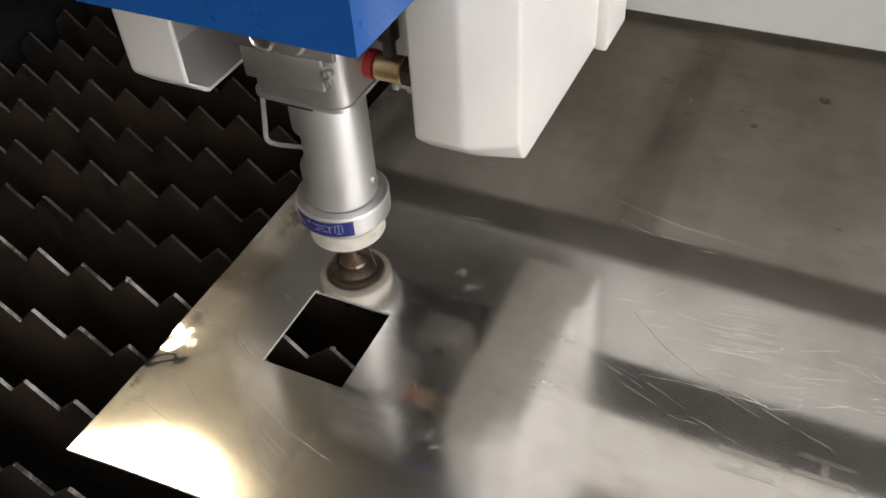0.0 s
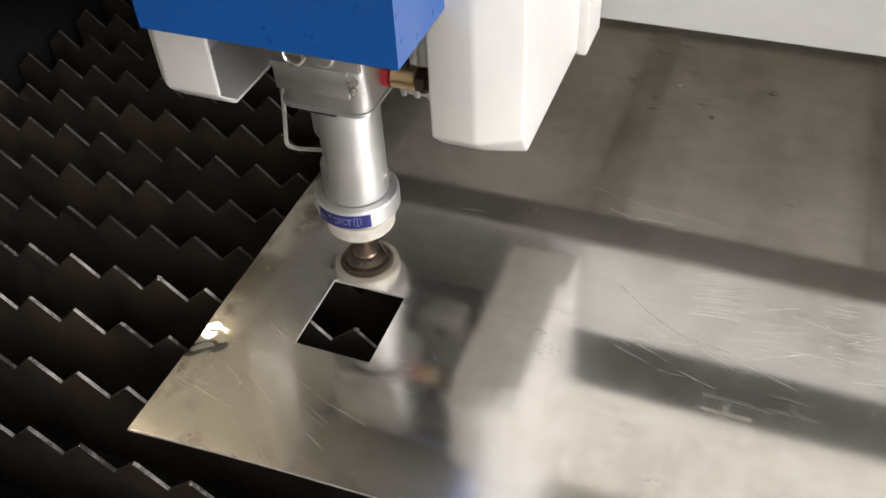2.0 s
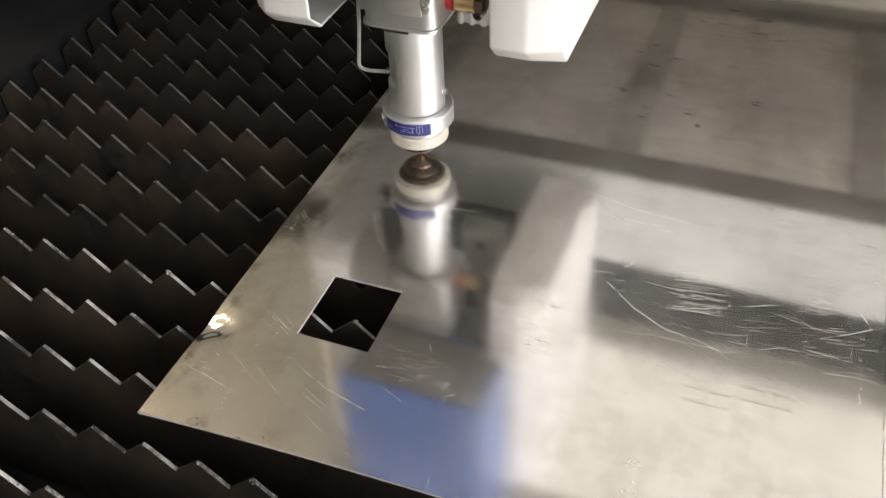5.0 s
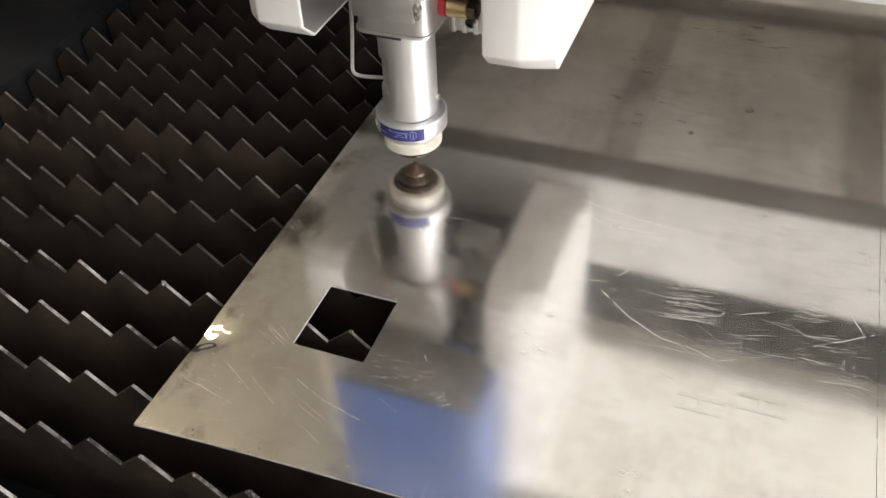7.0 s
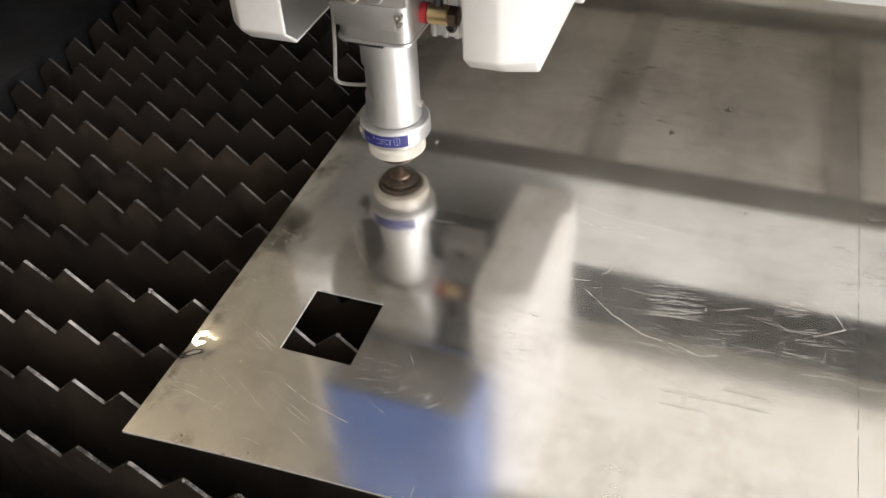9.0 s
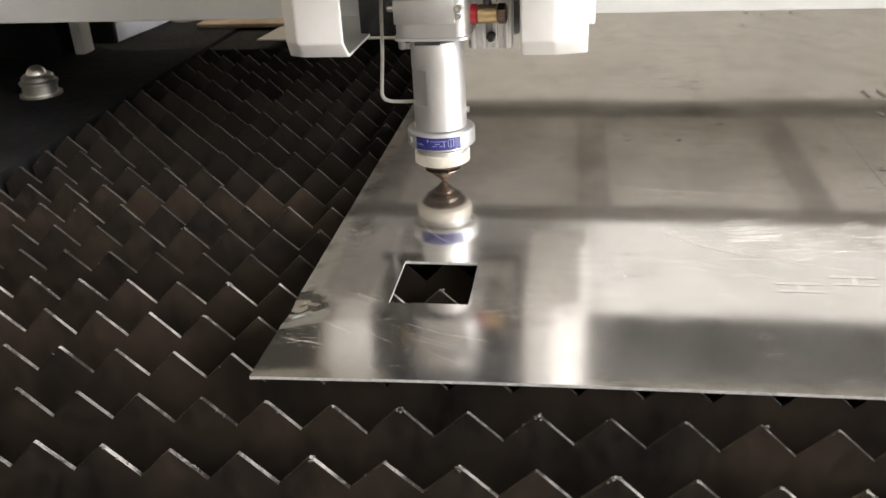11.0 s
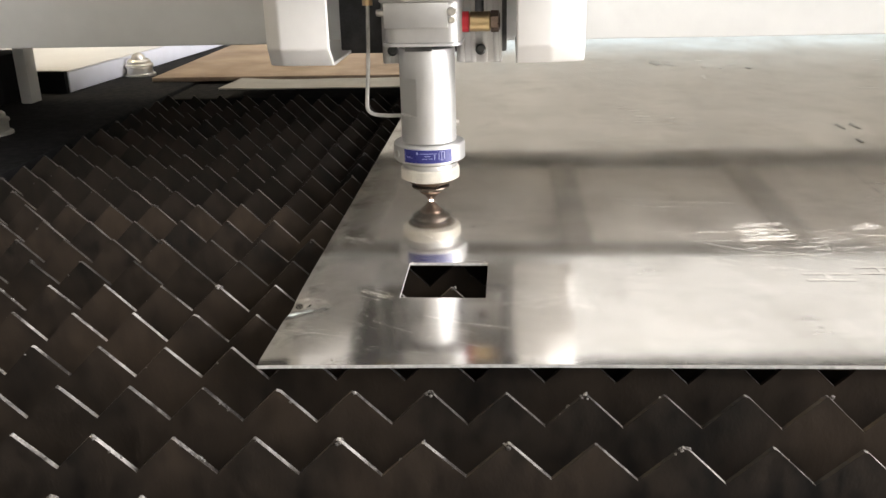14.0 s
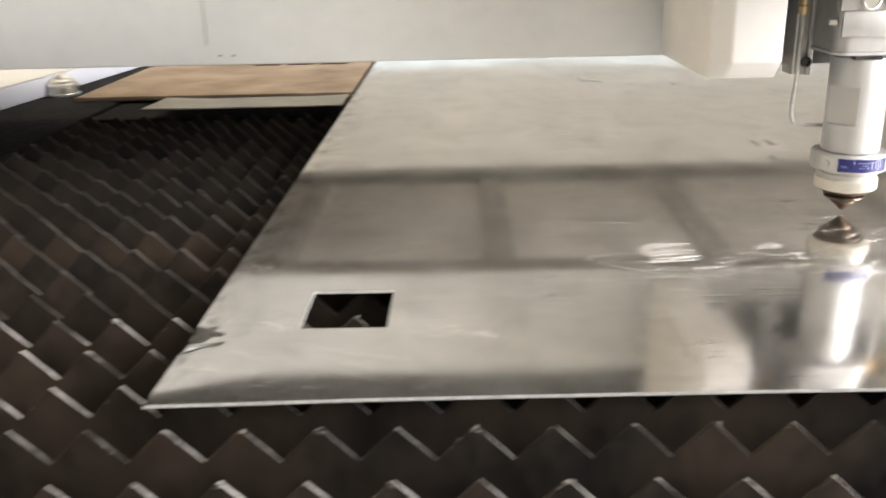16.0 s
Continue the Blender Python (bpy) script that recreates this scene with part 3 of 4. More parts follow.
for k in range(36):
    x, y, a, q = abs(rs.gauss(0, 0.09)), abs(rs.gauss(0, 0.09)), radians(rs.choice((-15, -20, 5, 60)) + rs.gauss(0, 12)), rs.uniform(0.001, 0.006)
    x, y = max(x, 0.003 + q), max(y, 0.013 + q)
    LINES.append((rs.uniform(0.00008, 0.00016), [(x - q * math.cos(a), y - q * math.sin(a)), (x, y + q * 0.03), (x + q * math.cos(a), y + q * math.sin(a))]))
LINES = [(w, p) for w, p in LINES if not any(HOLE[0] - 0.003 < x < HOLE[1] + 0.003 and HOLE[2] - 0.003 < y < HOLE[3] + 0.003 for x, y in p + [((p[0][0] + p[-1][0]) / 2, (p[0][1] + p[-1][1]) / 2)])]
scratches("scratch", LINES, 5, work, SCRATCH)
scratches("drag_mark", [(0.0012, [(0.36, 1.33), (0.44, 1.22), (0.52, 1.13)]), (0.0010, [(0.41, 1.35), (0.49, 1.27), (0.56, 1.20)])], 12, work, LIP_GREY)
scratches("scored_line", [(0.0004, [(0.4425, 0.02), (0.4432, 0.22), (0.4440, 0.36), (0.4433, 0.50)])], 9, work, DARK_STEEL)


def blot(bm, x, y, rx, ry, rnd, z=0.00045):
    """An irregular thin film spot."""
    k = 14
    top = [bm.verts.new((x + rx * q * math.cos(6.283 * i_ / k), y + ry * q * math.sin(6.283 * i_ / k), z)) for i_ in range(k) for q in (rnd.uniform(0.6, 1.1),)]
    mid = bm.verts.new((x, y, z + 0.00003))
    for i_ in range(k):
        bm.faces.new((top[i_], top[(i_ + 1) % k], mid))


rb = random.Random(3)
spots = bmesh.new()
for x, y, rx, ry in ((0.377, 1.104, 0.012, 0.034), (0.394, 1.080, 0.006, 0.020), (0.402, 1.062, 0.003, 0.010), (0.445, 1.044, 0.004, 0.012), (0.468, 1.028, 0.004, 0.010), (0.512, 1.035, 0.006, 0.014),
                     (0.501, 0.590, 0.0035, 0.018), (0.518, 0.589, 0.0035, 0.018), (0.497, 0.517, 0.003, 0.012), (0.332, 0.482, 0.006, 0.004), (0.287, 0.431, 0.003, 0.003)):
    blot(spots, x, y, rx, ry, rb)
tagged(part("oil_spot", spots, surface("oil_stained_metal", (0.50, 0.48, 0.45), 0.25, 1.0, 0.1, 30), work, "dark oily spots"), kind="stuff")
specks = bmesh.new()
for k in range(12):
    u = rb.random()
    x, y = (rb.uniform(0.002, 0.02), rb.uniform(0.004, 0.16)) if u < 0.55 else (rb.uniform(0.004, 0.22), rb.uniform(0.002, 0.012)) if u < 0.85 else (rb.uniform(0.02, 0.35), rb.uniform(0.01, 0.3))
    if not (HOLE[0] - 0.002 < x < HOLE[1] + 0.002 and HOLE[2] - 0.002 < y < HOLE[3] + 0.002):
        blot(specks, x, y, rb.uniform(0.0003, 0.0011), rb.uniform(0.0002, 0.0007), rb, 0.0008)
tagged(part("dirt_speck", specks, surface("brown_dirt", (0.20, 0.165, 0.125), 0.7, 0.0, 0.3, 200), work, "brown dirt specks"), kind="stuff")

# pale bars of old film residue
residue = bmesh.new()
for gx0, gy0 in ((0.323, 0.1250), (0.360, 0.1365)):
    for dx0, dx1, y0, y1 in ((0.0, 0.030, 0.0105, 0.0138), (0.0, 0.030, 0.0, 0.0030), (0.013, 0.017, 0.0030, 0.0105)):
        n_ = 10
        rows = [[residue.verts.new((x, y + 0.0003 * math.sin(900 * x), 0.0003 * noise.noise((x * 6, y * 6, 0.3)) + 0.00016)) for y in (gy0 + y0, gy0 + y1)]
                for x in (gx0 + dx0 + (dx1 - dx0) * k / n_ for k in range(n_ + 1))]
        for p, q in zip(rows, rows[1:]):
            residue.faces.new((p[0], q[0], q[1], p[1]))
tagged(part("film_residue", residue, surface("pale_film_residue", (0.88, 0.86, 0.82), 0.155, 1.0, 0.04, 60, rough_vary=0.02), work, "pale film residue bars"), kind="stuff")

# beads of slag left at the corners of the cut-out
beads = bmesh.new()
for cx, cy in ((HOLE[0] + 0.001, HOLE[2] + 0.001), (HOLE[0] + 0.0015, HOLE[3] + 0.0005), (HOLE[1] - 0.001, HOLE[3] + 0.0005)):
    for k in range(5):
        bmesh.ops.create_icosphere(beads, subdivisions=1, radius=rb.uniform(0.0002, 0.0006), matrix=Matrix.Translation((cx + rb.gauss(0, 0.0012), cy + rb.gauss(0, 0.0008), rb.uniform(-0.0015, 0.0005))))
tagged(part("slag_bead", beads, CUT_EDGE, work, "bright slag beads"), kind="stuff")

# ---------------------------------------------------------------- gantry, in its own space: y is 0 at the nozzle's line
gantry = thing("gantry", "pale grey gantry beam across the cutting bed", "gantry")
BX0, BX1, BY, BZ = -0.95, 1.75, 0.167, 0.1125
BACK, SOFFIT = BY + 0.435, BZ + 0.010
part("beam", box(BX0, BX1, BY + 0.0062, BACK, SOFFIT, 0.2318, 0.003, 2), GREY_PAINT, gantry)
part("front_panel", box(BX0, BX1, BY, BY + 0.006, BZ + 0.0004, 0.232, 0.002), GREY_PAINT, gantry)
part("rail_recess", box(BX0 + 0.02, BX1 - 0.02, BY + 0.012, BY + 0.40, 0.2325, 0.335, 0.003), BLACK_STEEL, gantry, "black guide rail recess")
part("underside", box(BX0 + 0.01, BX1 - 0.01, BY + 0.045, BACK - 0.035, SOFFIT - 0.003, SOFFIT - 0.0004), UNDER_GREY, gantry)
for rx in (-0.79, -0.54, -0.29, -0.04, 0.21, 0.46, 0.71, 0.96, 1.21):
    part("rib", box(rx - 0.018, rx + 0.018, BY + 0.046, BACK - 0.036, BZ + 0.001, SOFFIT - 0.0034, 0.002), RIB_GREY, gantry)
part("front_lip", box(BX0 + 0.01, BX1 - 0.01, BY + 0.0065, BY + 0.0445, BZ + 0.0002, SOFFIT - 0.0004, 0.0008), LIP_GREY, gantry, "dark lip under the beam")
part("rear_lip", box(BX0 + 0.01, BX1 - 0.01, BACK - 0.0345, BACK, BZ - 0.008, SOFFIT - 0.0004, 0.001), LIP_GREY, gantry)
part("panel_joint", box(-0.0831, -0.0824, BY - 0.0006, BY + 0.0002, BZ + 0.020, 0.222), LIP_GREY, gantry)
for sx_ in (-0.0705, -0.0570):
    part("rivet", moved(turned([(0, 0), (0.0013, 0), (0.0011, 0.0006), (0, 0.0008)], 14), pose(sx_, BY + 0.0002, BZ + 0.0095, 90)), DARK_STEEL, gantry)
part("end_post", box(-0.596, -0.578, 0.546, 0.575, -0.012, BZ + 0.012, 0.002), GREY_PAINT, gantry, "grey steel end post")
part("end_support", box(BX0 + 0.02, -0.604, 0.52, 0.60, -0.010, 0.062, 0.004), BLACK_STEEL, gantry)
part("end_support", box(BX1 - 0.25, BX1 - 0.02, BY + 0.05, BY + 0.40, -0.012, BZ - 0.009, 0.004), BLACK_STEEL, gantry)

# ---------------------------------------------------------------- carriage, in its own space: x and y are 0 at the nozzle
carriage = thing("head_carriage", "white and blue sheet-metal covered cutting head carriage", "machine carriage")


def cover_shell(sign, x_in, x_out, cx):
    """A folded sheet-metal cover, open to the head, with a chamfered outer corner and a lower edge sloping back."""
    f, c, cy, cz, b, top, back, t = -0.030, 0.013, 0.015, 0.0145, 0.1160, 0.42, 0.150, 0.0022
    outer = [(x_in, f), (x_out - cx, f), (x_out, f + c), (x_out, back)]
    inner = [(x_in, f + t), (x_out - cx - t * 0.4, f + t), (x_out - t, f + c + t * 0.4), (x_out - t, back)]
    bm = bmesh.new()
    slope = lambda i_, k: cy * k if i_ < 2 else 0.008 * k if i_ == 2 else 0.0
    rows_o, rows_i = [], []
    for z, k in ((b, 1.0), (b + cz, 0.0), (top, 0.0)):
        rows_o.append([bm.verts.new((sign * x, y + slope(i_, k), z)) for i_, (x, y) in enumerate(outer)])
        rows_i.append([bm.verts.new((sign * x, y + slope(i_, k), z + (t if k else 0))) for i_, (x, y) in enumerate(inner)])
    for rows in (rows_o, rows_i):
        for a, q in zip(rows, rows[1:]):
            for i_ in range(3):
                bm.faces.new((a[i_], a[i_ + 1], q[i_ + 1], q[i_]))
    # the floor of the cover
    lo, li = rows_o[0], rows_i[0]
    e0, e1 = bm.verts.new((sign * x_in, back, b)), bm.verts.new((sign * x_in, back, b + t))
    bm.faces.new((lo[0], lo[1], lo[2], lo[3], e0))
    bm.faces.new((li[0], li[1], li[2], li[3], e1))
    for k in range(2):
        bm.faces.new((rows_o[k][0], rows_o[k + 1][0], rows_i[k + 1][0], rows_i[k][0]))
        bm.faces.new((rows_o[k][3], rows_o[k + 1][3], rows_i[k + 1][3], rows_i[k][3]))
    bm.faces.new((lo[0], e0, e1, li[0]))
    for i_ in range(3):
        bm.faces.new((rows_o[2][i_], rows_o[2][i_ + 1], rows_i[2][i_ + 1], rows_i[2][i_]))
    bmesh.ops.recalc_face_normals(bm, faces=bm.faces)
    bend = [e for e in bm.edges if len(e.link_faces) == 2 and e.calc_face_angle(0) > 0.2 and all(v in sum(rows_o, []) for v in e.verts)]
    bmesh.ops.bevel(bm, geom=bend, offset=0.0022, segments=3, affect="EDGES", profile=0.5)
    return bm


part("side_cover", cover_shell(-1, 0.073, 0.126, 0.014), WHITE_PAINT, carriage)
part("side_cover", cover_shell(1, 0.0715, 0.125, 0.026), WHITE_PAINT, carriage)


def open_cover(points, a, b, t):
    """A folded cover drawn out along y, with sides of thickness t and no floor."""
    k = len(points)
    cx, cz = sum(p[0] for p in points) / k, sum(p[1] for p in points) / k
    inner = [(x + math.copysign(t, cx - x), z) for x, z in points]
    bm = bmesh.new()
    rings = [[bm.verts.new((x, y, z)) for x, z in ring] for ring, y in ((points, a), (points, b), (inner, b - t), (inner, a + t))]
    for r in (rings[0], rings[1], rings[2], rings[3]):
        bm.faces.new(r)
    for i_ in range(k):
        q = (i_ + 1) % k
        if points[i_][1] < 0.3 and points[q][1] < 0.3:
            # the open lower edge: a rim only
            bm.faces.new((rings[0][i_], rings[0][q], rings[3][q], rings[3][i_]))
            bm.faces.new((rings[1][i_], rings[1][q], rings[2][q], rings[2][i_]))
        else:
            bm.faces.new((rings[0][i_], rings[0][q], rings[1][q], rings[1][i_]))
            bm.faces.new((rings[3][i_], rings[3][q], rings[2][q], rings[2][i_]))
    return bm


part("blue_cover", open_cover([(-0.0615, 0.2155), (0.0840, 0.2155), (0.0840, 0.50), (-0.0615, 0.50)], -0.0925, -0.012, 0.0025), BLUE_PAINT, carriage, "glossy blue front cover", smooth=False)
part("floor_plate", box(-0.0585, 0.0810, -0.0895, -0.0150, 0.2185, 0.2205, 0.0005), DULL_GREY, carriage, "dull grey floor plate inside the blue cover")
# Unseen block and cap, added to keep roof light out between the covers
part("inner_light_block", box(-0.080, 0.063, -0.0105, 0.0655, 0.262, 0.42, 0.003), BLACK_STEEL, carriage, "black block added inside to shut out roof light")
part("added_top_cap", box(-0.126, 0.125, -0.0105, 0.150, 0.4205, 0.424, 0.001), WHITE_PAINT, carriage)
part("back_plate", box(-0.082, 0.064, 0.066, 0.085, 0.115, 0.42, 0.002), DARK_STEEL, carriage)


def extrusion(x0, x1, z0):
    """A ribbed aluminium profile."""
    bits = [box(x0, x1, 0.036, 0.060, z0, 0.30, 0.0015)]
    n_ = max(2, int((x1 - x0) / 0.008))
    for k in range(n_):
        xc = x0 + (k + 0.5) * (x1 - x0) / n_
        bits.append(box(xc - 0.0022, xc + 0.0022, 0.0325, 0.037, z0 + 0.0005, 0.30, 0.001))
    return joined(*bits)


part("slide_profile", extrusion(-0.041, -0.024, 0.110), ALU_BRUSHED, carriage)
part("slide_profile", extrusion(0.022, 0.060, 0.110), ALU_BRUSHED, carriage)
for bx in (-0.0315, 0.0425):
    part("bolt", moved(turned([(0, 0.0), (0.0044, 0.0), (0.0044, 0.003), (0.0032, 0.004), (0.0024, 0.004), (0.0022, 0.002), (0, 0.002)], 24), pose(bx, 0.0328, 0.1215, 90)), DARK_STEEL, carriage, "black socket head bolt")
part("rear_flange", box(0.1235, 0.132, 0.110, 0.151, 0.114, 0.42, 0.002), WHITE_PAINT, carriage)

# ---------------------------------------------------------------- cutting head, in its own space: the nozzle's tip is the origin
head = thing("cutting_head", "silver laser cutting head with a blue label and knurled ring", "cutting head")


def rounded_block(x0, x1, y0, y1, z0, z1, r):
    """A block whose upright edges are rounded by r."""
    pts = []
    for cx, cy, a0 in ((x1 - r, y0 + r, -90), (x1 - r, y1 - r, 0), (x0 + r, y1 - r, 90), (x0 + r, y0 + r, 180)):
        pts += [(cx + r * math.cos(radians(a0 + k * 15)), cy + r * math.sin(radians(a0 + k * 15))) for k in range(7)]
    return prism(pts, "z", z0, z1)


block = part("mounting_block", rounded_block(-0.031, 0.029, -0.026, 0.031, 0.1335, 0.2000, 0.011), ALU_BRUSHED, head)
part("flange", rounded_block(-0.0325, 0.0295, -0.0268, 0.031, 0.1308, 0.1332, 0.010), ALU, head)
part("clamp_plate", box(-0.030, 0.0195, -0.0285, -0.0255, 0.1450, 0.1640, 0.0006), ALU_BRUSHED, head)
part("clamp_plate", box(-0.033, 0.0285, -0.0290, -0.0255, 0.1645, 0.1990, 0.0006), ALU_BRUSHED, head)
part("slot", box(-0.015, 0.006, -0.0235, -0.012, 0.1268, 0.1299), DARK_STEEL, head, "dark slot above the barrel")


def screw(r, h):
    return turned([(0, 0), (r, 0), (r, h * 0.7), (r * 0.85, h), (r * 0.5, h), (r * 0.45, h * 0.5), (0, h * 0.5)], 24)


part("screw", moved(screw(0.0032, 0.004), pose(0.0225, -0.0258, 0.1570, 90)), CHROME, block)
part("screw", moved(screw(0.0024, 0.003), pose(0.0225, -0.0258, 0.1505, 90)), CHROME, block)
part("screw", moved(screw(0.0028, 0.006), pose(-0.0308, -0.018, 0.1560, 0, -90, 0)), CHROME, block)
part("adjusting_screw", joined(moved(turned([(0, 0), (0.0075, 0), (0.0075, 0.0025), (0.0062, 0.0032), (0.0055, 0.0020), (0, 0.0020)], 32), pose(-0.012, -0.0296, 0.1725, 90)),
                               moved(box(-0.0054, 0.0054, -0.0007, 0.0007, 0.0019, 0.0028), pose(-0.012, -0.0296, 0.1725, 90, 0, 0))), CHROME, block, "slotted steel adjusting screw")
part("boss", moved(turned([(0, 0), (0.008, 0), (0.0085, 0.001), (0.007, 0.002), (0, 0.002)], 32), pose(0.006, -0.0296, 0.1745, 90)), ALU, block)
fitting = part("gas_fitting", moved(turned([(0, 0), (0.0072, 0), (0.0078, 0.001), (0.0078, 0.016), (0.0070, 0.0168), (0, 0.0168)], 24), pose(0.0345, 0.004, 0.1462, 0, 90, 0)), BRASS, head, "brass gas fitting")
part("red_ring", moved(turned([(0, 0), (0.0080, 0), (0.0082, 0.0055), (0, 0.0055)], 24), pose(0.0285, 0.004, 0.1462, 0, 90, 0)), RED, fitting, "red plastic ring")
part("hex_end", moved(turned([(0, 0), (0.0084, 0), (0.0084, 0.006), (0.0055, 0.0075), (0.0040, 0.0075), (0, 0.0072)], 6), pose(0.0516, 0.004, 0.1462, 0, 90, 0)), COPPER, fitting, "brown hexagonal end")
part("elbow", turned([(0, 0), (0.0036, 0), (0.0036, 0.010), (0.0062, 0.011), (0.0066, 0.024), (0.0040, 0.026), (0, 0.026)], 20), DARK_STEEL, fitting, m=pose(0.0425, 0.004, 0.1539))
pipe = part("sensor_cable", tube([(-0.0470, 0.010, 0.30), (-0.0472, 0.008, 0.17), (-0.0474, 0.006, 0.150), (-0.0485, 0.004, 0.115), (-0.0505, 0.002, 0.088), (-0.0500, 0.000, 0.0775), (-0.0450, 0.003, 0.0728), (-0.0340, 0.0075, 0.0708), (-0.0200, 0.0115, 0.0700)], 0.0016, 10), HOSE, head, "thin grey sleeved sensor cable")
part("ferrule", turned([(0, 0), (0.0042, 0), (0.0042, 0.006), (0.0032, 0.007), (0.0032, 0.02), (0, 0.02)], 16), BRASS, pipe, "brass ferrule", m=pose(-0.0473, 0.0075, 0.1600))
part("side_pin", moved(turned([(0, 0), (0.0026, 0), (0.0026, 0.004), (0, 0.004)], 16), pose(0.021, 0.002, 0.0655, 0, 90, 0)), CHROME, head)
RB = 0.0226
barrel = turned([(0, 0.0520), (RB - 0.0003, 0.0520), (RB, 0.0525), (RB, 0.0746), (RB, 0.0748), (RB, 0.1048), (RB, 0.1050), (RB, 0.126), (RB - 0.0005, 0.1275), (0, 0.1275)], 96)
for v in barrel.verts:
    if 0.0747 < v.co.z < 0.1049:
        away = v.co.x * math.cos(radians(-143)) + v.co.y * math.sin(radians(-143)) - 0.0188
        if away > 0:
            v.co.x, v.co.y = v.co.x - away * math.cos(radians(-143)), v.co.y - away * math.sin(radians(-143))
part("barrel", barrel, ALU, head, "silver barrel with a milled flat")
part("collar", turned([(0, 0.0368), (0.0285, 0.0368), (0.0296, 0.0379), (0.0296, 0.0502), (0.0285, 0.0514), (0, 0.0514)], 64), ALU, head)
part("neck", turned([(0, 0.0302), (0.0225, 0.0302), (0.0225, 0.0320), (0.0235, 0.0324), (0.0235, 0.0340), (0.0225, 0.0344), (0.0225, 0.0366), (0, 0.0366)], 48), ALU_BRUSHED, head)
part("ring_nut", turned([(0, 0.0188), (0.0205, 0.0189), (0.0240, 0.0205), (0.0240, 0.0292), (0.0230, 0.0300), (0, 0.0300)], 96), KNURL, head, "pale knurled ring nut")
part("nozzle", turned([(0, 0.0), (0.0016, 0.0), (0.0026, 0.0006), (0.0062, 0.0046), (0.0094, 0.0070), (0.0100, 0.0090), (0, 0.0090)], 40), COPPER, head, "small dull copper nozzle")
part("burnt_shaded_face", turned([(0, 0.0180), (0.0198, 0.0180), (0.0202, 0.0187), (0, 0.0187)], 48), BURNT_SHADED, head, "brown heat-stained underside of the ring nut, darkened for shade")
part("nozzle_seat", turned([(0, 0.0092), (0.0112, 0.0092), (0.0150, 0.0112), (0.0160, 0.0120), (0.0160, 0.0130), (0.0150, 0.0136), (0.0122, 0.0140), (0.0128, 0.0158), (0, 0.0158)], 48), SEAT, head, "brown-grey steel nozzle seat with a polished rim")
part("lower_ring", turned([(0, 0.0159), (0.0172, 0.0159), (0.0180, 0.0166), (0.0180, 0.0179), (0, 0.0179)], 48), BURNT_SHADED, head)
grip = bmesh.new()
for k in range(90):
    a = 2 * math.pi * k / 90
    bmesh.ops.create_cube(grip, size=1, matrix=pose(0.0240 * math.cos(a), 0.0240 * math.sin(a), 0.0248, 0, 0, math.degrees(a)) @ Matrix.Diagonal((0.0010, 0.0009, 0.0080, 1)))
part("knurling", grip, KNURL, head, smooth=False)


spark = part("spark", turned([(0, -0.0016), (0.0012, -0.0010), (0.0016, 0.0), (0.0012, 0.0010), (0, 0.0016)], 16), SPARK, head, "glowing melt under the nozzle")


def label_on_collar(a0, a1, z0, z1, r, n_=24):
    """A curved patch round the collar between two bearings."""
    bm = bmesh.new()
    cols = []
    for k in range(n_ + 1):
        a = radians(a0 + (a1 - a0) * k / n_)
        cols.append([bm.verts.new((q * math.cos(a), q * math.sin(a), z)) for q, z in ((r, z0), (r, z1), (r - 0.0004, z1), (r - 0.0004, z0))])
    for p, q in zip(cols, cols[1:]):
        for i_ in range(4):
            bm.faces.new((p[i_], p[(i_ + 1) % 4], q[(i_ + 1) % 4], q[i_]))
    bm.faces.new(cols[0])
    bm.faces.new(cols[-1])
    return bm


label = part("label", label_on_collar(-128, -48, 0.0387, 0.0494, 0.0299), LABEL_BLUE, head, "dark blue printed label")
ink = [label_on_collar(a, b, z0 - 0.0040, z1 - 0.0040, 0.03002, 6) for a, b, z0, z1 in (
    (-100, -73, 0.0503, 0.0508), (-97, -89, 0.0462, 0.0467), (-86, -80, 0.0462, 0.0467), (-93, -84, 0.0482, 0.0487), (-106, -103, 0.0498, 0.0518),
    (-78, -76.5, 0.0455, 0.0500), (-70, -62, 0.0518, 0.0522), (-69, -63, 0.0450, 0.0454), (-71, -70, 0.0460, 0.0515), (-62, -61, 0.0460, 0.0515), (-66.5, -65.5, 0.0454, 0.0518),
    (-124, -116, 0.0476, 0.0480), (-122, -112, 0.0466, 0.0470), (-127, -126.3, 0.0440, 0.0520))]
part("print", joined(*ink), LABEL_INK, label, "pale unreadable print")
part("collar_screw", moved(turned([(0, 0), (0.0030, 0), (0.0030, 0.0012), (0, 0.0012)], 16), pose(0.0295 * math.cos(radians(-146)), 0.0295 * math.sin(radians(-146)), 0.044, 90, 0, -146 + 90)), ALU_BRUSHED, head)


# ---------------------------------------------------------------- behind the bed
plate = thing("rusty_plate", "flat brown rusty steel plate lying on the bed", "metal plate")
part("plate", box(-0.468, -0.010, 1.040, 1.74, -0.0115, -0.0040, 0.0012), RUST, plate)
for k in range(3):
    part("slot_mark", box(-0.25 + 0.068 * k, -0.197 + 0.068 * k, 1.40, 1.413, -0.0040, -0.0032), BLACK_STEEL, plate, "dark slotted hole")


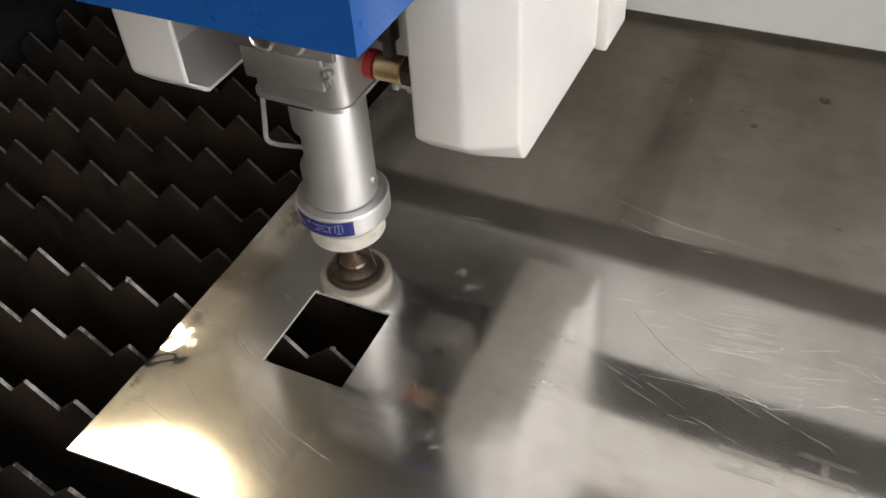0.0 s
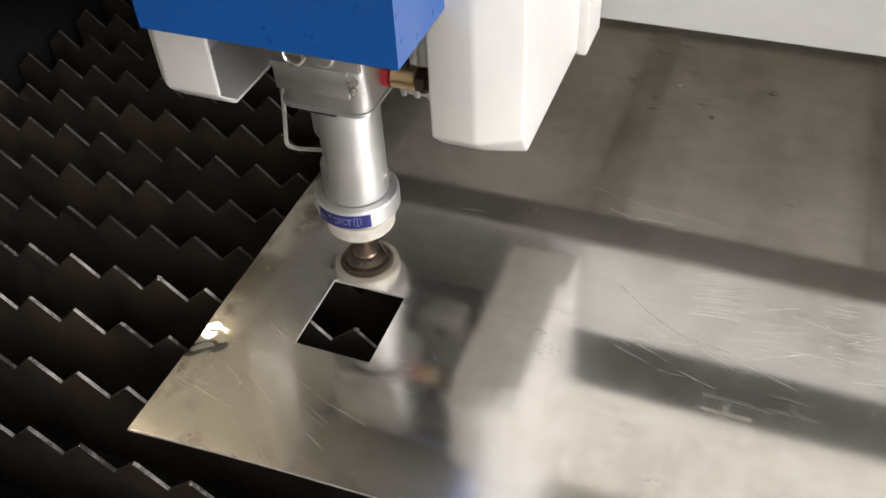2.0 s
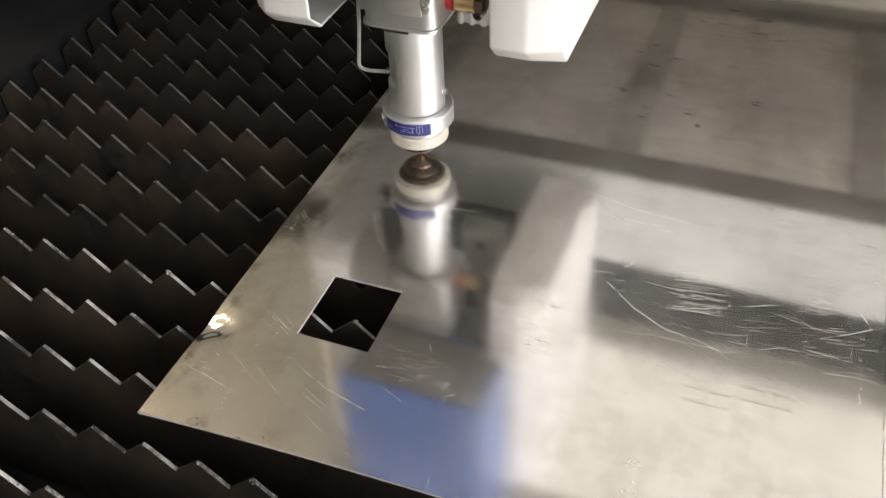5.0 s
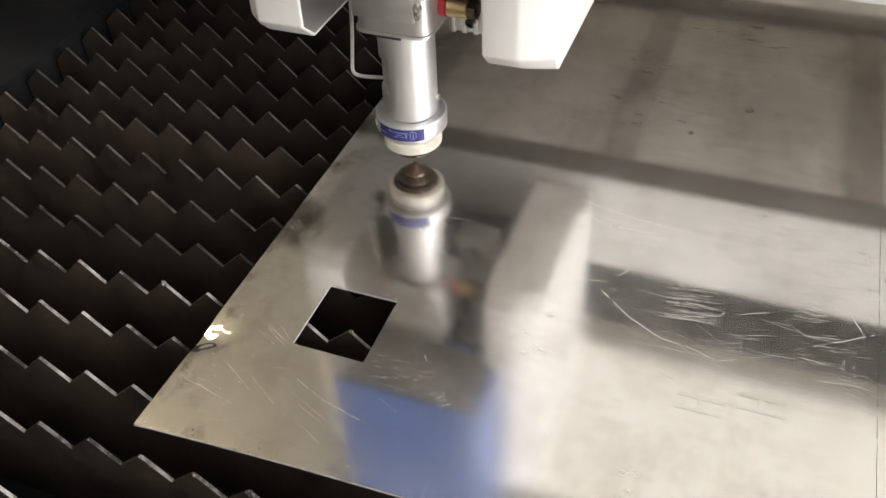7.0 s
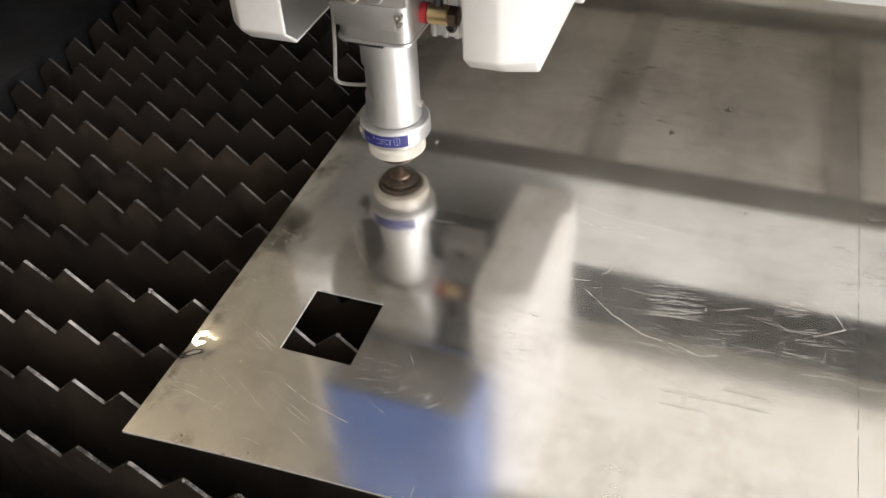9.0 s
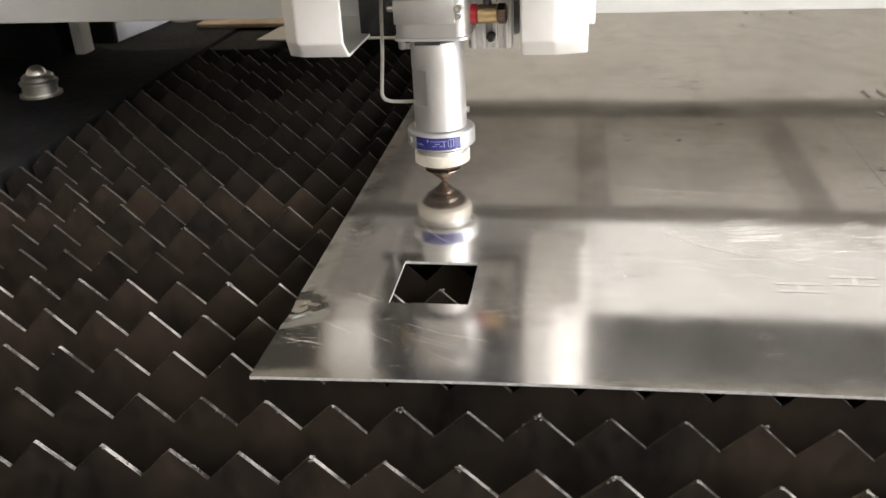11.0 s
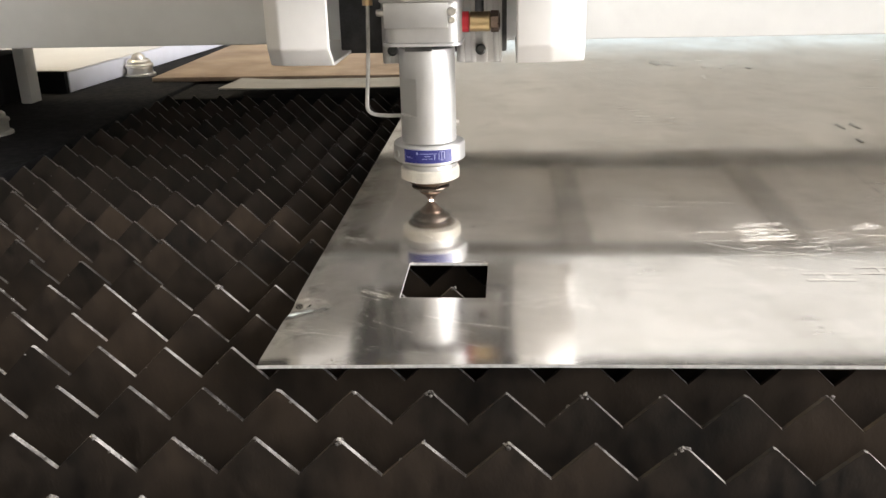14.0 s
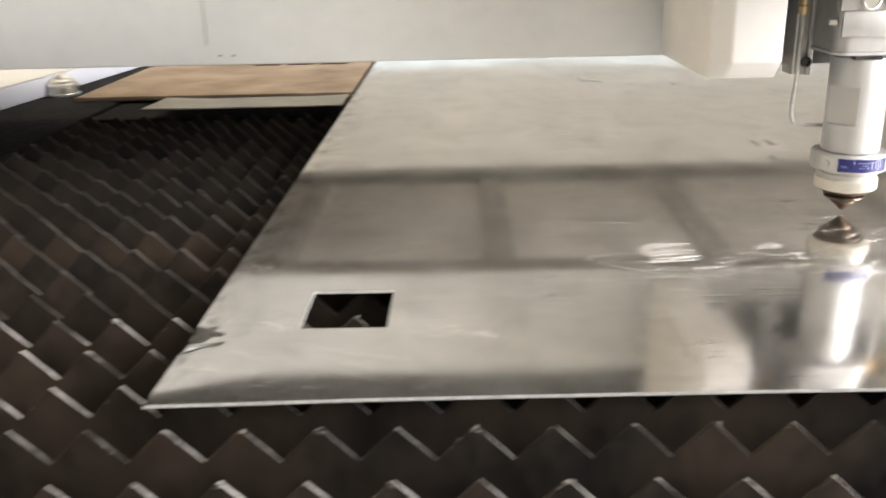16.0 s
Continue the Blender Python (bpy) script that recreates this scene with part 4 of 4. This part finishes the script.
def strip_mesh():
    bm = bmesh.new()
    n_ = 24
    rows = []
    for k in range(n_ + 1):
        u = k / n_
        x = -0.308 + 0.300 * u
        sag = 0.004 * math.sin(math.pi * u) ** 2 + 0.0015 * math.sin(9 * u)
        rows.append([bm.verts.new((x + (0.012 if i_ in (1, 2) else 0) * (1 - u), y, -0.0040 - sag * (0.3 if i_ in (0, 3) else 1) + dz))
                     for i_, (y, dz) in enumerate(((0.898, 0.004), (0.985, 0.006), (0.985, 0.0045), (0.898, 0.0025)))])
    for p, q in zip(rows, rows[1:]):
        for i_ in range(4):
            bm.faces.new((p[i_], p[(i_ + 1) % 4], q[(i_ + 1) % 4], q[i_]))
    bm.faces.new(rows[0])
    bm.faces.new(rows[-1])
    return bm


solid("sheet_offcut", strip_mesh(), surface("grey_offcut", (0.42, 0.40, 0.37), 0.5, 0.5, 0.1, 15), "thin wavy grey sheet metal offcut", "metal strip")

side = thing("machine_side_beam", "long machine side beam with white top and lilac flank", "machine side", m=pose(-0.563, 0.945, 0, 0, 0, -5.5))
part("flank", box(-0.098, 0.0, 0.0, 1.6, -0.0115, 0.020, 0.002), LILAC, side)
part("top_cover", box(-0.60, -0.0005, 0.0, 1.6, 0.0203, 0.0235, 0.001), WHITE_PAINT, side, "white painted top cover")
part("end_plate", box(-0.60, -0.0015, -0.010, -0.0005, -0.0115, 0.0225, 0.001), BLACK_STEEL, side, "black end plate")


def dome_foot():
    foot = thing("dome_roller", "zinc plated ball roller with stacked rings on the frame", "ball roller", "ball rollers on the frame")
    part("housing", turned([(0, 0), (0.027, 0), (0.027, 0.003), (0.0225, 0.004), (0.0225, 0.014), (0.0245, 0.016), (0.0245, 0.019), (0.0205, 0.021), (0.0205, 0.025), (0.0175, 0.028), (0.0, 0.028)], 40), CHROME, foot)
    part("ball", turned([(0.0125 * math.cos(radians(a)), 0.028 + 0.0115 * math.sin(radians(a))) for a in range(0, 90, 10)] + [(0, 0.0395)], 32), CHROME, foot, "polished steel ball")
    return foot


first = dome_foot()
first.matrix_world = pose(-0.523, 1.125, -0.0118)
copy_thing(first, pose(-0.520, 0.640, -0.0118))

# ---------------------------------------------------------------- motion
def motions():
    gx = [(0, 0.0686), (1, 0.0696), (2, 0.0688), (2.5, 0.0686), (3, 0.0631), (3.5, 0.0627), (4, 0.0675), (4.4, 0.0674), (5, 0.0694), (7.5, 0.0673), (8.5, 0.0681), (9, 0.0682), (12, 0.0717), (12.5, 0.0723), (13, 0.0687), (13.5, 0.0640), (14, 0.0671), (14.5, 0.0714), (14.7, 0.0773), (15, 0.1539), (15.5, 0.3297), (15.8, 0.4220), (16, 0.4869)]
    gy = [(0, 0.1982), (0.5, 0.1979), (1, 0.1983), (1.5, 0.1991), (2, 0.1995), (2.5, 0.2008), (3, 0.2010), (3.5, 0.1969), (4, 0.1960), (4.4, 0.1986), (4.55, 0.2024), (4.8, 0.2680), (5, 0.3164), (5.2, 0.3169), (7.5, 0.3194), (8.5, 0.3180), (9, 0.3184), (9.5, 0.3186), (12, 0.3111), (12.5, 0.3079), (13, 0.3111), (13.5, 0.3083), (14, 0.3064), (14.5, 0.3098), (16, 0.3163)]
    gz = [(0, 0.0004), (4.25, 0.0004), (4.5, 0.0170), (4.8, 0.0170), (5, 0.0004), (5.2, 0.0004), (6.8, 0.0004), (7.3, 0.0060), (7.5, 0.0050), (8, 0.0038), (8.5, 0.0020), (9, 0.0005), (14.5, 0.0008), (14.65, 0.0148), (15.7, 0.0148), (16, 0.0028)]
    at = lambda rows, t: float(np.interp(t, [r[0] for r in rows], [r[1] for r in rows]))
    times = sorted({t for rows in (gx, gy, gz) for t, _ in rows})
    walk(gantry, [(t, pose(0, at(gy, t), 0)) for t in times])
    walk(carriage, [(t, pose(at(gx, t), at(gy, t), 0.0003)) for t in times])
    # the melt glows in bursts; between them it is drawn up inside the nozzle
    bursts = ((2.75, 3.9), (7.25, 7.55), (7.97, 8.06), (8.87, 8.93), (9.27, 9.8), (11.5, 14.5))
    glowing = [(0, .005)] + [row for a, b in bursts for row in ((a - .06, .005), (a, -.0003), (b, -.0003), (b + .06, .005))] + [(16, .005)]
    walk(spark, [(t, pose(0, 0, z)) for t, z in glowing])
    walk(head, [(t, pose(at(gx, t), at(gy, t), at(gz, t))) for t in times])


motions()
